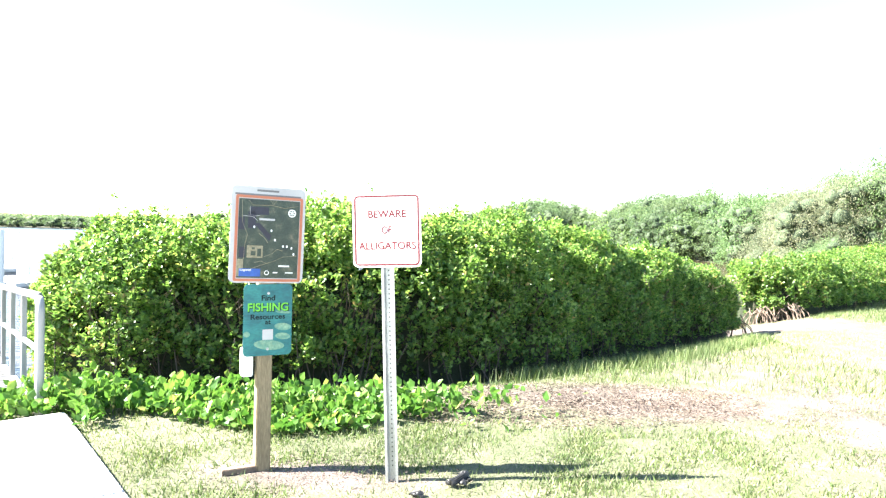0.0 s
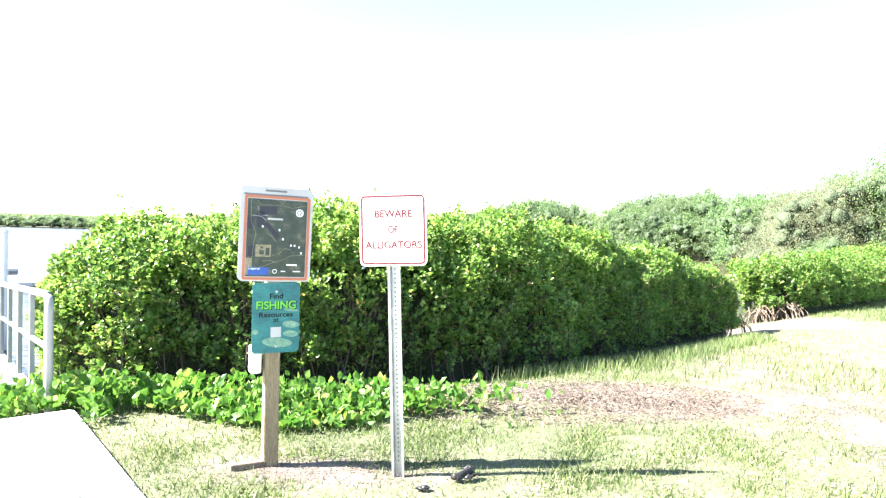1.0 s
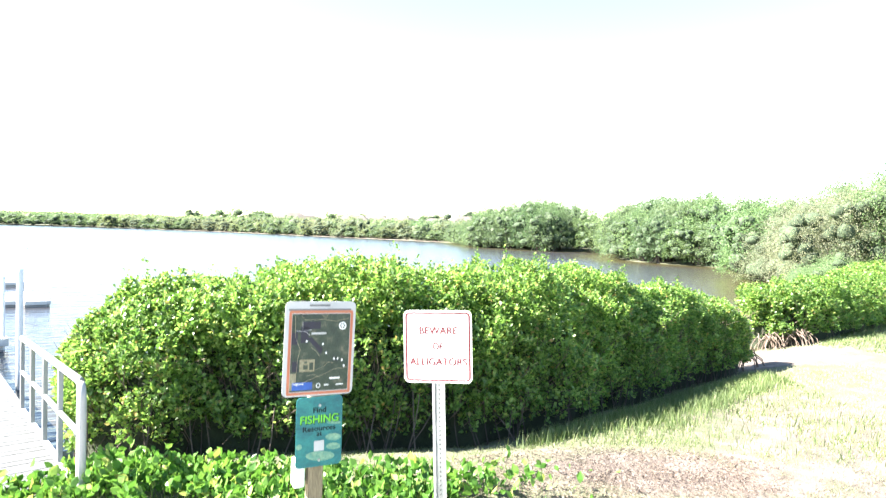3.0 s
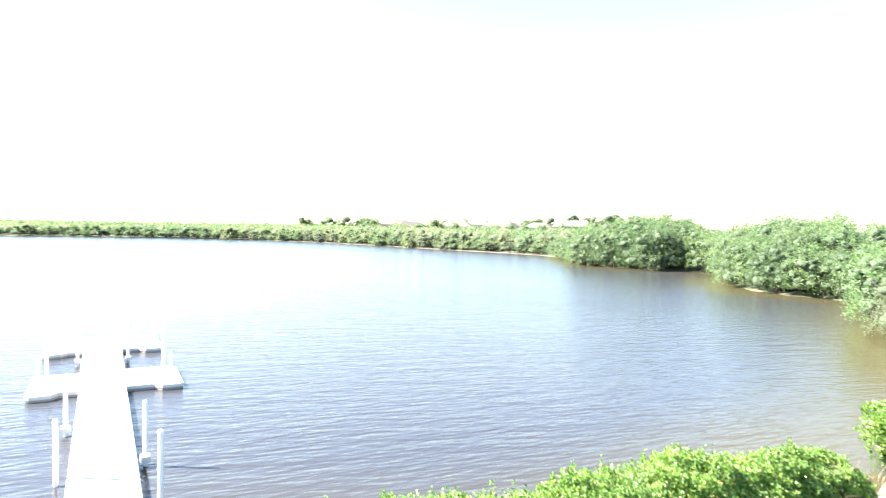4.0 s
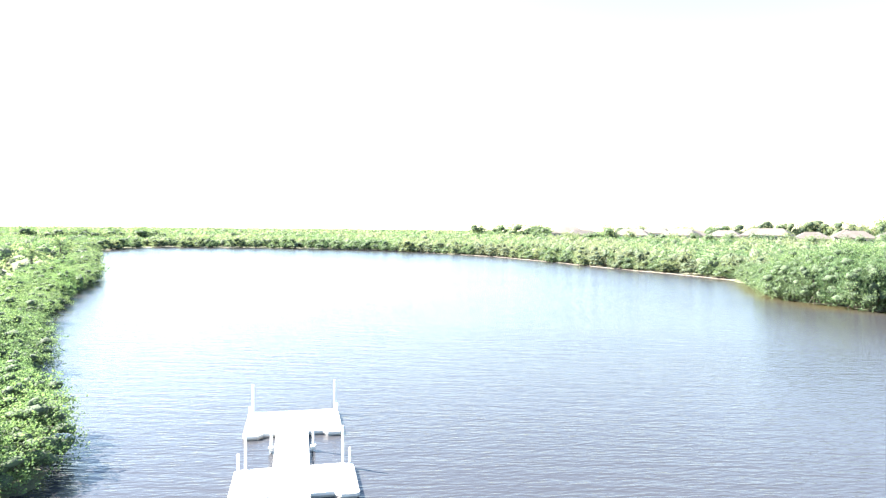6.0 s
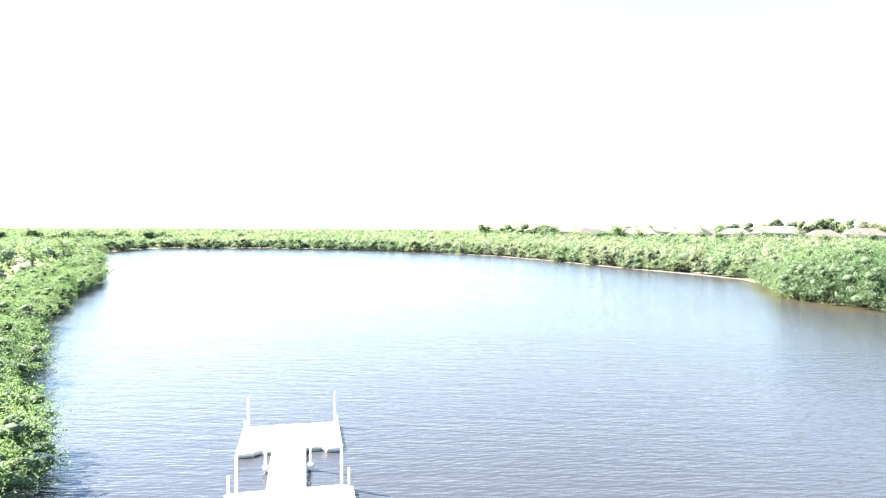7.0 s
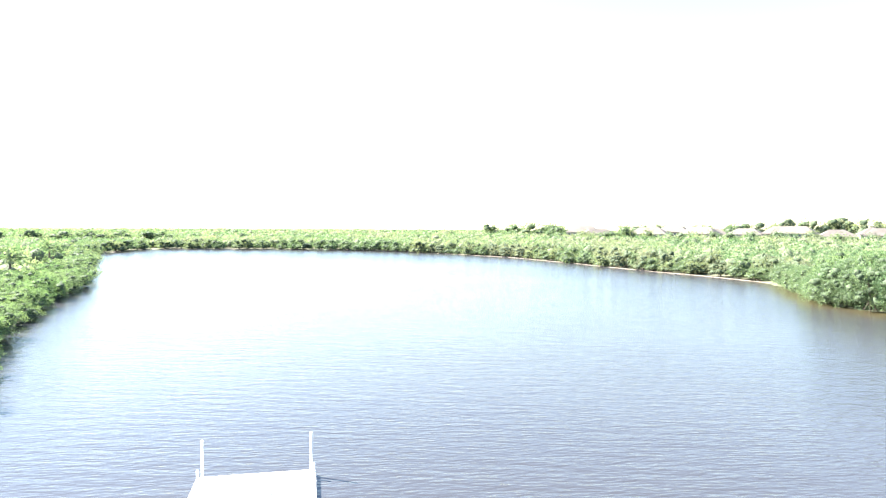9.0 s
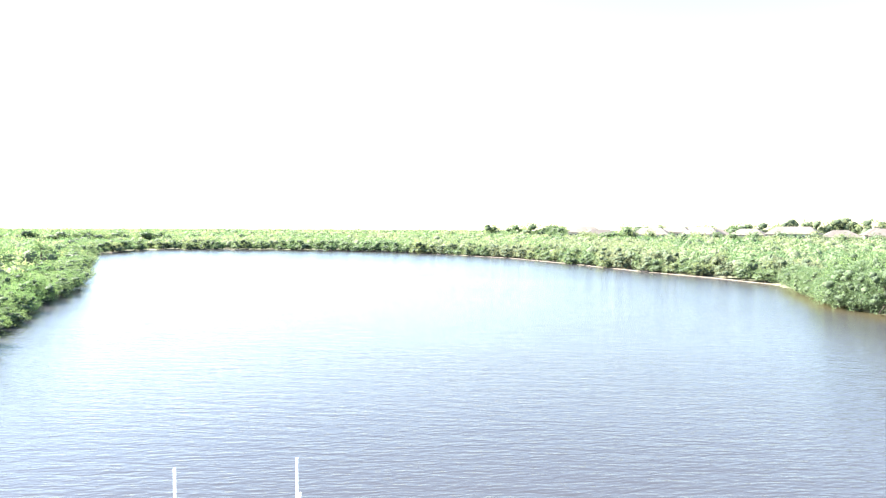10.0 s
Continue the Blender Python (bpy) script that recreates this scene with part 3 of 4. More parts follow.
        paths.append(([(x + lean[0], y + lean[1], g), (x + lean[0] * 0.4, y + lean[1] * 0.4, g + 0.3), (x, y, g + 0.45 + 0.3 * rng.random())], 0.009, 0.006))
    V, F = tubes(paths)
    tagged(part("stem_growth", mesh_np("stem_growth", V, F, m_bark, True), None, ob, "thin dark stems at the foot"), kind="stuff")
    paths = []
    for x0, y0, x1, y1, count in roots:
        for i in range(count):
            t = (i + rng.random()) / count
            x, y = x0 + (x1 - x0) * t, y0 + (y1 - y0) * t + rng.normal() * 0.17
            for _ in range(3):
                b = rng.random() * 6.283
                r = 0.15 + 0.3 * rng.random()
                ex, ey = x + math.cos(b) * r, y + math.sin(b) * r - 0.1
                g, z = float(ground_height(ex, ey)) - 0.05, float(ground_height(x, y)) + 0.32 + 0.18 * rng.random()
                paths.append(([(ex, ey, g), (ex + (x - ex) * 0.2, ey + (y - ey) * 0.2, g + (z - g) * 0.5), (x + (ex - x) * 0.35, y + (ey - y) * 0.35, g + (z - g) * 0.85), (x, y, z)], 0.009, 0.015))
    V, F = tubes(paths)
    tagged(part("prop_root_tangle", mesh_np("prop_root_tangle", V, F, m_root, True), None, ob, "thin pale arching prop roots"), kind="stuff")
    return ob


thicket("mangrove_thicket", "long dense glossy green mangrove thicket along the water's edge",
        [(-4.2, 3.4, 0.6, 1.22, -0.2), (-3.2, 3.25, 1.0, 1.64, -0.2), (-1.8, 3.45, 1.22, 1.82, -0.15), (-0.35, 4.05, 1.3, 1.87, -0.15), (1.0, 5.1, 1.34, 1.84, -0.25), (2.35, 6.55, 1.24, 1.68, -0.35), (3.75, 8.05, 1.12, 1.44, -0.35), (5.05, 9.15, 0.95, 1.16, -0.32), (6.6, 10.2, 0.75, 0.99, -0.3)],
        11, roots=((6.75, 10.05, 7.05, 10.3, 4),), hollows=((1.2, 4.6, 0.28), (6.6, 8.2, 0.15), (10.2, 12.0, 0.16)))
thicket("mangrove_thicket", "low mangrove thicket with bare pale prop roots beside the sand",
        [(8.6, 13.6, 0.75, 1.0, -0.4), (9.35, 14.15, 1.05, 1.06, -0.4), (10.2, 14.5, 1.2, 1.16, -0.35), (11.9, 15.9, 1.35, 1.14, -0.35), (13.9, 17.9, 1.5, 1.2, -0.35), (16.2, 20.8, 1.6, 1.3, -0.35), (19, 24, 1.8, 1.45, -0.35)],
        12, leaf=0.085, density=240.0, each=6, twigs=350, stems=60, bare=0.75, roots=((8.7, 13.3, 9.95, 13.45, 26),))

# ---- floating dock, ramp, rail ----
DV = Vector((-0.656 + 0.037 * 0.755, 0.755 + 0.037 * 0.656, 0)).normalized()
DU = Vector((DV.y, -DV.x, 0))
DOCK_AT = (-15.8 - 0.15 * 0.755, 16.05 - 0.15 * 0.656)
DOCK_TURN = math.degrees(math.atan2(DU.y, DU.x))
DECK = -0.48
LAND_TURN = 41.0


def platform_outline(u0, u1, v0, v1, front=True):
    s, c = 0.32, 0.25
    a = [(u0, v0 - s + 0.1), (u0 + 0.12, v0 - s), (u0 + 0.75, v0 - s), (u0 + 0.75 + c, v0), (u1 - 0.75 - c, v0), (u1 - 0.75, v0 - s), (u1 - 0.12, v0 - s), (u1, v0 - s + 0.1)]
    return a + [(u1, v1 - 0.15), (u1 - 0.15, v1), (u0 + 0.15, v1), (u0, v1 - 0.15)]


def float_module(parent, outline):
    cx, cy = sum(p[0] for p in outline) / len(outline), sum(p[1] for p in outline) / len(outline)
    under = [(cx + (x - cx) * 0.975, cy + (y - cy) * 0.975) for x, y in outline]
    # lower body in the darker colour that carries shadow and wet
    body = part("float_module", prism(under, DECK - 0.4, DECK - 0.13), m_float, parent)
    part("deck_plate", prism(outline, DECK - 0.13, DECK, 0.015), m_dock, body, "pale textured deck plate")


dock = root("floating_dock", (*DOCK_AT, 0), "pale modular floating dock with two cross platforms on the lagoon", "dock", turn=DOCK_TURN)
for v0, v1, w in ((-11.3, -8.31, 0.76), (-8.3, -5.32, 0.76), (-5.31, -2.32, 0.76), (-2.31, -0.01, 0.76), (3.06, 5.46, 0.8), (5.47, 7.89, 0.8)):
    float_module(dock, [(-w - 0.05, v0), (w - 0.05, v0), (w - 0.05, v1), (-w - 0.05, v1)])
float_module(dock, platform_outline(-2.45, -0.005, 0.0, 3.05)[:4] + [(-0.005, 0.0), (-0.005, 3.05), (-2.3, 3.05), (-2.45, 2.9)])
right = [(-x, y) for x, y in platform_outline(-2.66, -0.005, 0.0, 3.05)[:4] + [(-0.005, 0.0), (-0.005, 3.05), (-2.51, 3.05), (-2.66, 2.9)]][::-1]
float_module(dock, right)
for sgn in (-1, 1):
    o = platform_outline(-2.5, -0.005, 7.9, 11.75)[:4] + [(-0.005, 7.9), (-0.005, 11.75), (-2.35, 11.75), (-2.5, 11.6)]
    float_module(dock, o if sgn < 0 else [(-x, y) for x, y in o][::-1])


def pile(u, v, top, holder, r=0.053):
    p = Vector((*DOCK_AT, 0)) + DU * u + DV * v
    ob = root("mooring_pile", (p.x, p.y, 0), "white sleeved mooring pile with a flat cap beside the dock", "pile", "mooring piles", DOCK_TURN)
    part("shaft", cylinder(r, -2.2, top - 0.06), m_pile, ob)
    part("cap", cylinder(r + 0.015, top - 0.06, top, r2=r * 0.8), m_pile, ob)
    if holder:
        h = bmesh.new()
        for sx in (-1, 1):
            box(h, sx * (r + 0.04) - 0.025, -r - 0.08, DECK - 0.12, sx * (r + 0.04) + 0.025, r + 0.08, DECK + 0.06, 0.01)
            box(h, -r - 0.05, sx * (r + 0.06) - 0.025, DECK - 0.12, r + 0.05, sx * (r + 0.06) + 0.025, DECK + 0.06, 0.01)
        part("guide_collar", h, m_dock, ob, "pale square guide collar")


for row in ((2.3, 11.55, 1.26, 0), (-2.25, 11.55, 1.18, 0), (-2.4, 11.3, 0.0, 0), (2.2, 3.1, 1.2, 0), (2.5, 3.0, 0.22, 0), (-2.0, 3.1, 1.05, 0), (-2.3, 3.0, 0.25, 0),
            (-1.02, 5.6, 0.9, 1), (0.95, 5.5, 1.2, 1), (-1.02, -4.7, 0.85, 1), (0.9, -8.2, 1.0, 1), (0.95, -12.4, 1.45, 0), (-1.05, -8.7, 0.9, 0), (2.42, 11.2, 0.0, 0)):
    pile(*row)

# ramp from the slab down to the dock
ramp_ob = root("dock_ramp", (-15.8, 16.05, 0), "pale aluminium ramp that slopes from the slab to the dock", "ramp", turn=LAND_TURN)
bm = boxed(-1.4, 0.65, -0.06, 0.0, 8.75, -0.02)
deck = part("ramp_deck", bm, m_plank, ramp_ob)
deck.location, deck.rotation_euler = (0, -19.98, 0.015), (-math.atan2(0.47, 8.7), 0, 0)
first = part("plank", boxed(-1.395, 0.0, -0.022, -0.005, 0.132, 0.0, bevel=0.004), m_plank, deck)
first.location = (0, 0.655, 0)
for k in range(1, 57):
    plank = new("plank", first.data)
    plank.parent, plank.location = deck, (0, 0.655 + 0.142 * k, 0.0015 * math.sin(k * 2.1))
bm = bmesh.new()
for s in (-1.45, 0.0):
    box(bm, s, 0.65, -0.16, s + 0.05, 8.75, 0.02)
st = part("side_beam", bm, m_alu, ramp_ob)
st.location, st.rotation_euler = deck.location, deck.rotation_euler

rail = root("ramp_railing", (-15.8, 16.05, 0), "white tube railing with a mid rail beside the ramp", "railing", turn=LAND_TURN)


def bar(name, a, b, r, parent, m, n=10):
    V, F = tubes([((a, b) if len(a) == 3 else a, r, r)], n)
    return part(name, mesh_np(name, V, F, m, True), None, parent)


RU = 0.02


def ramp_z(v):
    return 0.02 - (v + 19.98) * 0.054


V0, V1 = -19.75, -15.75
bend = [(RU, V0 + 0.14 - 0.14 * math.sin(q * 0.262), ramp_z(V0) + 0.81 + 0.14 * math.cos(q * 0.262)) for q in range(7)]
bar("rail_tube", [(RU, V1, ramp_z(V1) + 0.95), *bend, (RU, V0, ramp_z(V0) - 0.08)], None, 0.035, rail, m_alu, 14)
bar("mid_rail", (RU, V0, ramp_z(V0) + 0.5), (RU, V1, ramp_z(V1) + 0.5), 0.026, rail, m_alu)
for i in range(5):
    v = V0 + 0.1 + (V1 - V0 - 0.14) * i / 4
    part("post", boxed(RU - 0.022, v - 0.034, ramp_z(v) - 0.1, RU + 0.022, v + 0.034, ramp_z(v) + 0.93, bevel=0.006), m_alu, rail)
slab = root("concrete_slab", (-15.8, 16.05, 0), "pale sunlit concrete walkway slab with clean edges", "slab", turn=LAND_TURN)
for v0, v1 in ((-22.0, -20.03), (-24.1, -22.02), (-27, -24.12)):
    part("slab_panel", boxed(-2.6, v0, -0.12, 0.17, v1, 0.03, bevel=0.012), m_concrete, slab)


# ---- signs ----
def plate(name, w, h, r, y0, y1, m, parent, cx=0.0, cz=0.0):
    """A rounded upright plate that faces -y."""
    bm = prism(rounded(w, h, r), 0, y1 - y0)
    bm.transform(Matrix.Translation((cx, y1, cz)) @ Matrix.Rotation(radians(90), 4, 'X'))
    return part(name, bm, m, parent)


def frame_band(name, w, h, r, t, y0, y1, m, parent, cz=0.0):
    a, b = rounded(w, h, r), rounded(w - 2 * t, h - 2 * t, max(r - t, 0.002))
    bm = bmesh.new()
    va, vb = [bm.verts.new((x, 0, z + cz)) for x, z in a], [bm.verts.new((x, 0, z + cz)) for x, z in b]
    n = len(a)
    fs = [bm.faces.new((va[i], va[(i + 1) % n], vb[(i + 1) % n], vb[i])) for i in range(n)]
    ex = bmesh.ops.extrude_face_region(bm, geom=fs)
    bmesh.ops.translate(bm, verts=[v for v in ex["geom"] if isinstance(v, bmesh.types.BMVert)], vec=(0, y1 - y0, 0))
    bmesh.ops.translate(bm, verts=bm.verts, vec=(0, y0, 0))
    bmesh.ops.recalc_face_normals(bm, faces=bm.faces)
    return part(name, bm, m, parent)


def words(text, width, height, cx, cz, y, m, parent, bold=0.0, name="lettering"):
    cu = bpy.data.curves.new(name, 'FONT')
    cu.body, cu.align_x, cu.align_y, cu.extrude, cu.offset = text, 'CENTER', 'CENTER', 0.0, bold
    ob = bpy.data.objects.new(name, cu)
    scene.collection.objects.link(ob)
    bpy.context.view_layer.update()
    me = bpy.data.meshes.new_from_object(ob.evaluated_get(bpy.context.evaluated_depsgraph_get()))
    bpy.data.objects.remove(ob)
    co = np.array([v.co[:] for v in me.vertices])
    lo, hi = co.min(0), co.max(0)
    c = (lo + hi) / 2
    sc = np.array((width / (hi[0] - lo[0]), height / (hi[1] - lo[1])))
    for v in me.vertices:
        v.co = (cx + (v.co.x - c[0]) * sc[0], y, cz + (v.co.y - c[1]) * sc[1])
    me.materials.clear()
    me.materials.append(m)
    o = part(name, me, None, parent)
    return o


def bars(rows, y, m, parent, name="print_bar"):
    for x0, z0, x1, z1 in rows:
        part(name, boxed(x0, y - 0.0012, z0, x1, y, z1), m, parent)


# warning sign on a steel channel post
BW = root("warning_sign", (0.293, -0.06, 0), "white square warning sign with red border on a galvanised channel post", "sign", turn=-8.0)
W, H, CZ = 0.447, 0.47, 1.598
face = plate("sign_plate", W, H, 0.035, -0.003, 0.0, m_white, BW, 0.0, CZ)
frame_band("border", W - 0.022, H - 0.022, 0.028, 0.0115, -0.0045, -0.003, m_red, BW, CZ)
words("BEWARE", 0.25, 0.05, 0.005, CZ + 0.105, -0.0045, m_red, BW, 0.024)
words("OF", 0.066, 0.05, 0.0, CZ + 0.003, -0.0045, m_red, BW, 0.024)
words("ALLIGATORS", 0.378, 0.05, 0.002, CZ - 0.097, -0.0045, m_red, BW, 0.024)
for z in (CZ + 0.165, CZ - 0.165):
    bm = cylinder(0.008, 0, 0.006, n=10)
    bm.transform(Matrix.Translation((0, -0.003, z)) @ Matrix.Rotation(radians(90), 4, 'X'))
    part("bolt", bm, m_steel, BW)
ch = bmesh.new()
prof = [(-0.042, 0.0), (-0.026, 0.0), (-0.02, 0.03), (0.02, 0.03), (0.026, 0.0), (0.042, 0.0), (0.042, 0.004), (0.029, 0.004), (0.023, 0.034), (-0.023, 0.034), (-0.029, 0.004), (-0.042, 0.004)]
f = ch.faces.new([ch.verts.new((x, y + 0.002, -0.1)) for x, y in prof])
ex = bmesh.ops.extrude_face_region(ch, geom=[f])
bmesh.ops.translate(ch, verts=[v for v in ex["geom"] if isinstance(v, bmesh.types.BMVert)], vec=(0, 0, 1.88))
bmesh.ops.recalc_face_normals(ch, faces=ch.faces)
post = part("channel_post", ch, m_steel, BW)
holes = bmesh.new()
for i in range(44):
    bmesh.ops.create_cone(holes, cap_ends=True, segments=8, radius1=0.0048, radius2=0.0048, depth=0.002, matrix=Matrix.Translation((0, 0.0305, 0.08 + i * 0.03)) @ Matrix.Rotation(radians(90), 4, 'X'))
tagged(part("punched_holes", holes, m_black, post), kind="stuff")
BW.rotation_euler[1] = radians(-2.6)

# park map and fishing board on a timber post
MP = root("map_sign", (-0.555, 0.03, 0), "park map above a teal fishing board on weathered timber post", "sign", turn=28.0)
bm = boxed(-0.062, 0.0, -0.15, 0.034, 0.096, 1.26, bevel=0.006)
part("timber_post", bm, m_post, MP)
mp = plate("map_board", 0.475, 0.625, 0.035, -0.006, -0.002, m_offwhite, MP, 0.01, 1.545)
MX, MZ = 0.01, 1.525
part("map_print", boxed(MX - 0.19, -0.0075, MZ - 0.26, MX + 0.2, -0.006, MZ + 0.25), m_map, mp)
band = frame_band("map_border", 0.43, 0.555, 0.012, 0.017, -0.0085, -0.006, m_orange, mp, 0)
band.location = (MX + 0.005, 0, MZ - 0.005)
Y = -0.0078
for x0, z0, x1, z1, m in ((-0.12, 0.15, 0.0, 0.2, m_mapdark), (-0.13, 0.06, -0.08, 0.17, m_mapdark), (-0.19, 0.05, -0.15, 0.13, m_mapdark), (-0.18, -0.13, -0.14, -0.06, m_mapdark),
                          (-0.13, -0.13, -0.03, -0.05, m_mapsand), (-0.19, -0.25, -0.15, -0.14, m_mapsand)):
    part("map_patch", boxed(MX + x0, Y - 0.0008, MZ + z0, MX + x1, Y, MZ + z1), m, mp)
# roads and shorelines on the map
for k, (pts, m) in enumerate((
        ([(-0.17, 0.24), (-0.165, 0.1), (-0.13, 0.02), (-0.145, -0.05), (-0.15, -0.14)], m_mapsand), ([(-0.13, 0.24), (-0.1, 0.21), (0.02, 0.215), (0.1, 0.2), (0.19, 0.22)], m_mapsand),
        ([(-0.16, 0.14), (-0.1, 0.135), (-0.07, 0.11)], m_offwhite), ([(-0.12, 0.2), (-0.118, 0.15), (-0.09, 0.14), (-0.06, 0.145)], m_offwhite),
        ([(-0.06, 0.03), (-0.02, 0.0), (0.0, -0.03)], m_mapsand), ([(-0.02, -0.12), (0.03, -0.1), (0.06, -0.07), (0.1, -0.08)], m_mapsand),
        ([(-0.1, -0.2), (-0.02, -0.17), (0.04, -0.15), (0.1, -0.12), (0.19, -0.11)], m_mapsand), ([(-0.08, -0.16), (-0.04, -0.15), (0.0, -0.165)], m_mapsand), ([(0.0, 0.25), (0.03, 0.22), (0.05, 0.25)], m_mapsand))):
    V, F = tubes([([(MX + x, Y - 0.0002 * (k % 3), MZ + z) for x, z in pts], 0.0016, 0.0016)], 4)
    part("map_line", mesh_np("map_line", V, F, m), None, mp)
for x0, z0, x1, z1 in ((-0.105, -0.115, -0.075, -0.085), (-0.065, -0.12, -0.04, -0.07), (-0.1, -0.075, -0.08, -0.062)):
    part("map_patch", boxed(MX + x0, Y - 0.0014, MZ + z0, MX + x1, Y - 0.0009, MZ + z1), m_map, mp)
bars([(MX - 0.06, MZ + 0.115, MX + 0.04, MZ + 0.128)], Y, m_offwhite, mp)
bm = prism([(-0.09, 0.09), (-0.06, 0.1), (0.02, 0.02), (0.01, -0.02)], 0, 0.0008)
bm.transform(Matrix.Translation((MX, Y, MZ)) @ Matrix.Rotation(radians(90), 4, 'X'))
part("map_patch", bm, m_mapdark, mp)
for x, z in ((-0.09, 0.07), (0.02, 0.05), (0.045, -0.01), (0.1, -0.05), (0.125, -0.05), (0.155, -0.06), (0.17, -0.1)):
    bm = prism(rounded(0.011, 0.016, 0.005, 2), 0, 0.001)
    bm.transform(Matrix.Translation((MX + x, Y, MZ + z)) @ Matrix.Rotation(radians(90), 4, 'X'))
    part("map_marker", bm, m_white, mp)
for cx, cz, r in ((0.15, 0.17, 0.026), (0.0, -0.225, 0.015)):
    b = frame_band("compass_ring", r * 2, r * 2, r, r * 0.28, Y - 0.001, Y, m_white, mp, 0)
    b.location = (MX + cx, 0, MZ + cz)
for a in range(3):
    bm = boxed(-0.0025, -0.001, -0.022, 0.0025, 0, 0.022)
    bm.transform(Matrix.Translation((MX + 0.15, Y, MZ + 0.17)) @ Matrix.Rotation(radians(60 * a), 4, 'Y'))
    part("compass_spoke", bm, m_white, mp)
part("legend_box", boxed(MX - 0.175, Y - 0.0012, MZ - 0.25, MX - 0.04, Y, MZ - 0.2), m_blue, mp)
words("Legend", 0.068, 0.019, MX - 0.135, MZ - 0.21, Y - 0.002, m_white, mp, 0.01)
bars([(MX + 0.04, MZ - 0.227, MX + 0.07, MZ - 0.22), (MX + 0.12, MZ - 0.227, MX + 0.17, MZ - 0.22), (MX + 0.075, MZ - 0.185, MX + 0.145, MZ - 0.175)], Y, m_white, mp)
bars([(-0.07, 1.825, 0.07, 1.838), (-0.205, 1.797, 0.215, 1.809)], -0.006, m_bartext, mp)
mp.matrix_basis = Matrix.Translation((-0.02, 0, 1.545)) @ Matrix.Rotation(radians(1.4), 4, 'Y') @ Matrix.Translation((0, 0, -1.545))
fb = plate("fishing_board", 0.312, 0.468, 0.03, -0.005, -0.0012, m_teal, MP, 0.0, 0.99)
words("Find", 0.088, 0.036, 0.0, 1.135, -0.0065, m_ink, fb, 0.025)
words("FISHING", 0.266, 0.06, 0.003, 1.072, -0.0056, m_ink, fb, 0.045)
words("FISHING", 0.26, 0.055, 0.0, 1.075, -0.0065, m_lime, fb, 0.02)
words("Resources", 0.222, 0.034, 0.0, 1.012, -0.0065, m_ink, fb, 0.02)
words("at", 0.036, 0.028, 0.0, 0.975, -0.0065, m_ink, fb, 0.02)
part("sticker", boxed(-0.034, -0.0062, 0.86, 0.034, -0.005, 0.928), m_offwhite, fb, "plain pale square sticker")
for x, z, a, c in ((0.01, 0.825, 0.1, 0.032), (0.097, 0.943, 0.055, 0.024), (0.098, 0.88, 0.05, 0.022), (-0.135, 0.9, 0.022, 0.018), (0.1, 1.04, 0.05, 0.01)):
    bm = prism([(a * math.cos(q * 0.393), c * math.sin(q * 0.393)) for q in range(16)], 0, 0.0006)
    bm.transform(Matrix.Translation((x, -0.005, z)) @ Matrix.Rotation(radians(90), 4, 'X') @ Matrix.Rotation(radians(-6), 4, 'Z'))
    part("pale_print", bm, m_seafoam, fb, "pale green oval print")
for z in (1.165, 0.8):
    bm = cylinder(0.009, 0, 0.006, n=10)
    bm.transform(Matrix.Translation((0, -0.005, z)) @ Matrix.Rotation(radians(90), 4, 'X'))
    part("bolt", bm, m_steel, fb)
part("mounting_box", boxed(-0.155, 0.012, 0.62, -0.086, 0.11, 0.8, bevel=0.006), m_white, MP, "small white box fixed behind the board")
part("old_stake", boxed(-0.27, 0.0, -0.02, -0.04, 0.05, 0.03, bevel=0.004), m_root, MP, "short pale stake lying at the foot")


# ---- trees ----
def crown_mesh(name, seed, mat, lobes_n=10, leaves=900, leaf=0.13, squash=0.8, low=-0.6, small=1.0, skirt=6):
    """A crown about 1 m in radius whose foot is at z = 0."""
    rng = np.random.default_rng(seed)
    lobes = []
    for i in range(lobes_n):
        a, q = rng.random() * 6.28, rng.random() ** 0.5
        r = (0.3 + 0.2 * rng.random()) * small
        lobes.append(((math.cos(a) * q * (1.12 - 0.4 * small), math.sin(a) * q * (1.12 - 0.4 * small), 0.35 + (1.25 - 0.55 * q * q) * rng.random()), (r * (0.75 + 0.6 * rng.random()), r * (0.75 + 0.6 * rng.random()), r * squash)))
    for i in range(skirt):
        a = i * 6.283 / skirt + rng.random() * 0.5
        r = 0.34 + 0.1 * rng.random()
        lobes.append(((math.cos(a) * 0.62, math.sin(a) * 0.62, 0.3 + 0.15 * rng.random()), (r, r, r * 0.8)))
    # tufts of leaves on the lobes, lit from above; the dark core gives the shade between
    area = sum(4 * math.pi * (r[0] * r[1] * r[2]) ** (2 / 3) for _, r in lobes)
    tufts = leaves / 9
    C, CN = lobe_points(lobes, tufts * 3.6 / area, rng, low=low)
    CN = CN / np.linalg.norm(CN, axis=1, keepdims=True)
    C = C + CN * (0.09 * rng.normal(size=(len(C), 1))) + rng.normal(size=C.shape) * 0.035
    each = 9
    d = rng.normal(size=(len(C) * each, 3)) + np.repeat(CN, each, 0) * 0.8 + np.array((0, 0, 0.5))
    d /= np.linalg.norm(d, axis=1, keepdims=True)
    size = np.repeat(0.06 + 0.06 * rng.random(len(C)), each)
    P = np.repeat(C, each, 0) + d * (size * (0.55 + 0.5 * rng.random(len(d))))[:, None]
    V, F = leaf_mesh(P, d * 0.6 + np.array((0, 0, 0.2)) + rng.normal(size=P.shape) * 0.5, leaf * 0.66 * (0.55 + 0.8 * rng.random(len(P))), rng, LEAF4, 1.2)
    me = mesh_np(name, V, F, mat)
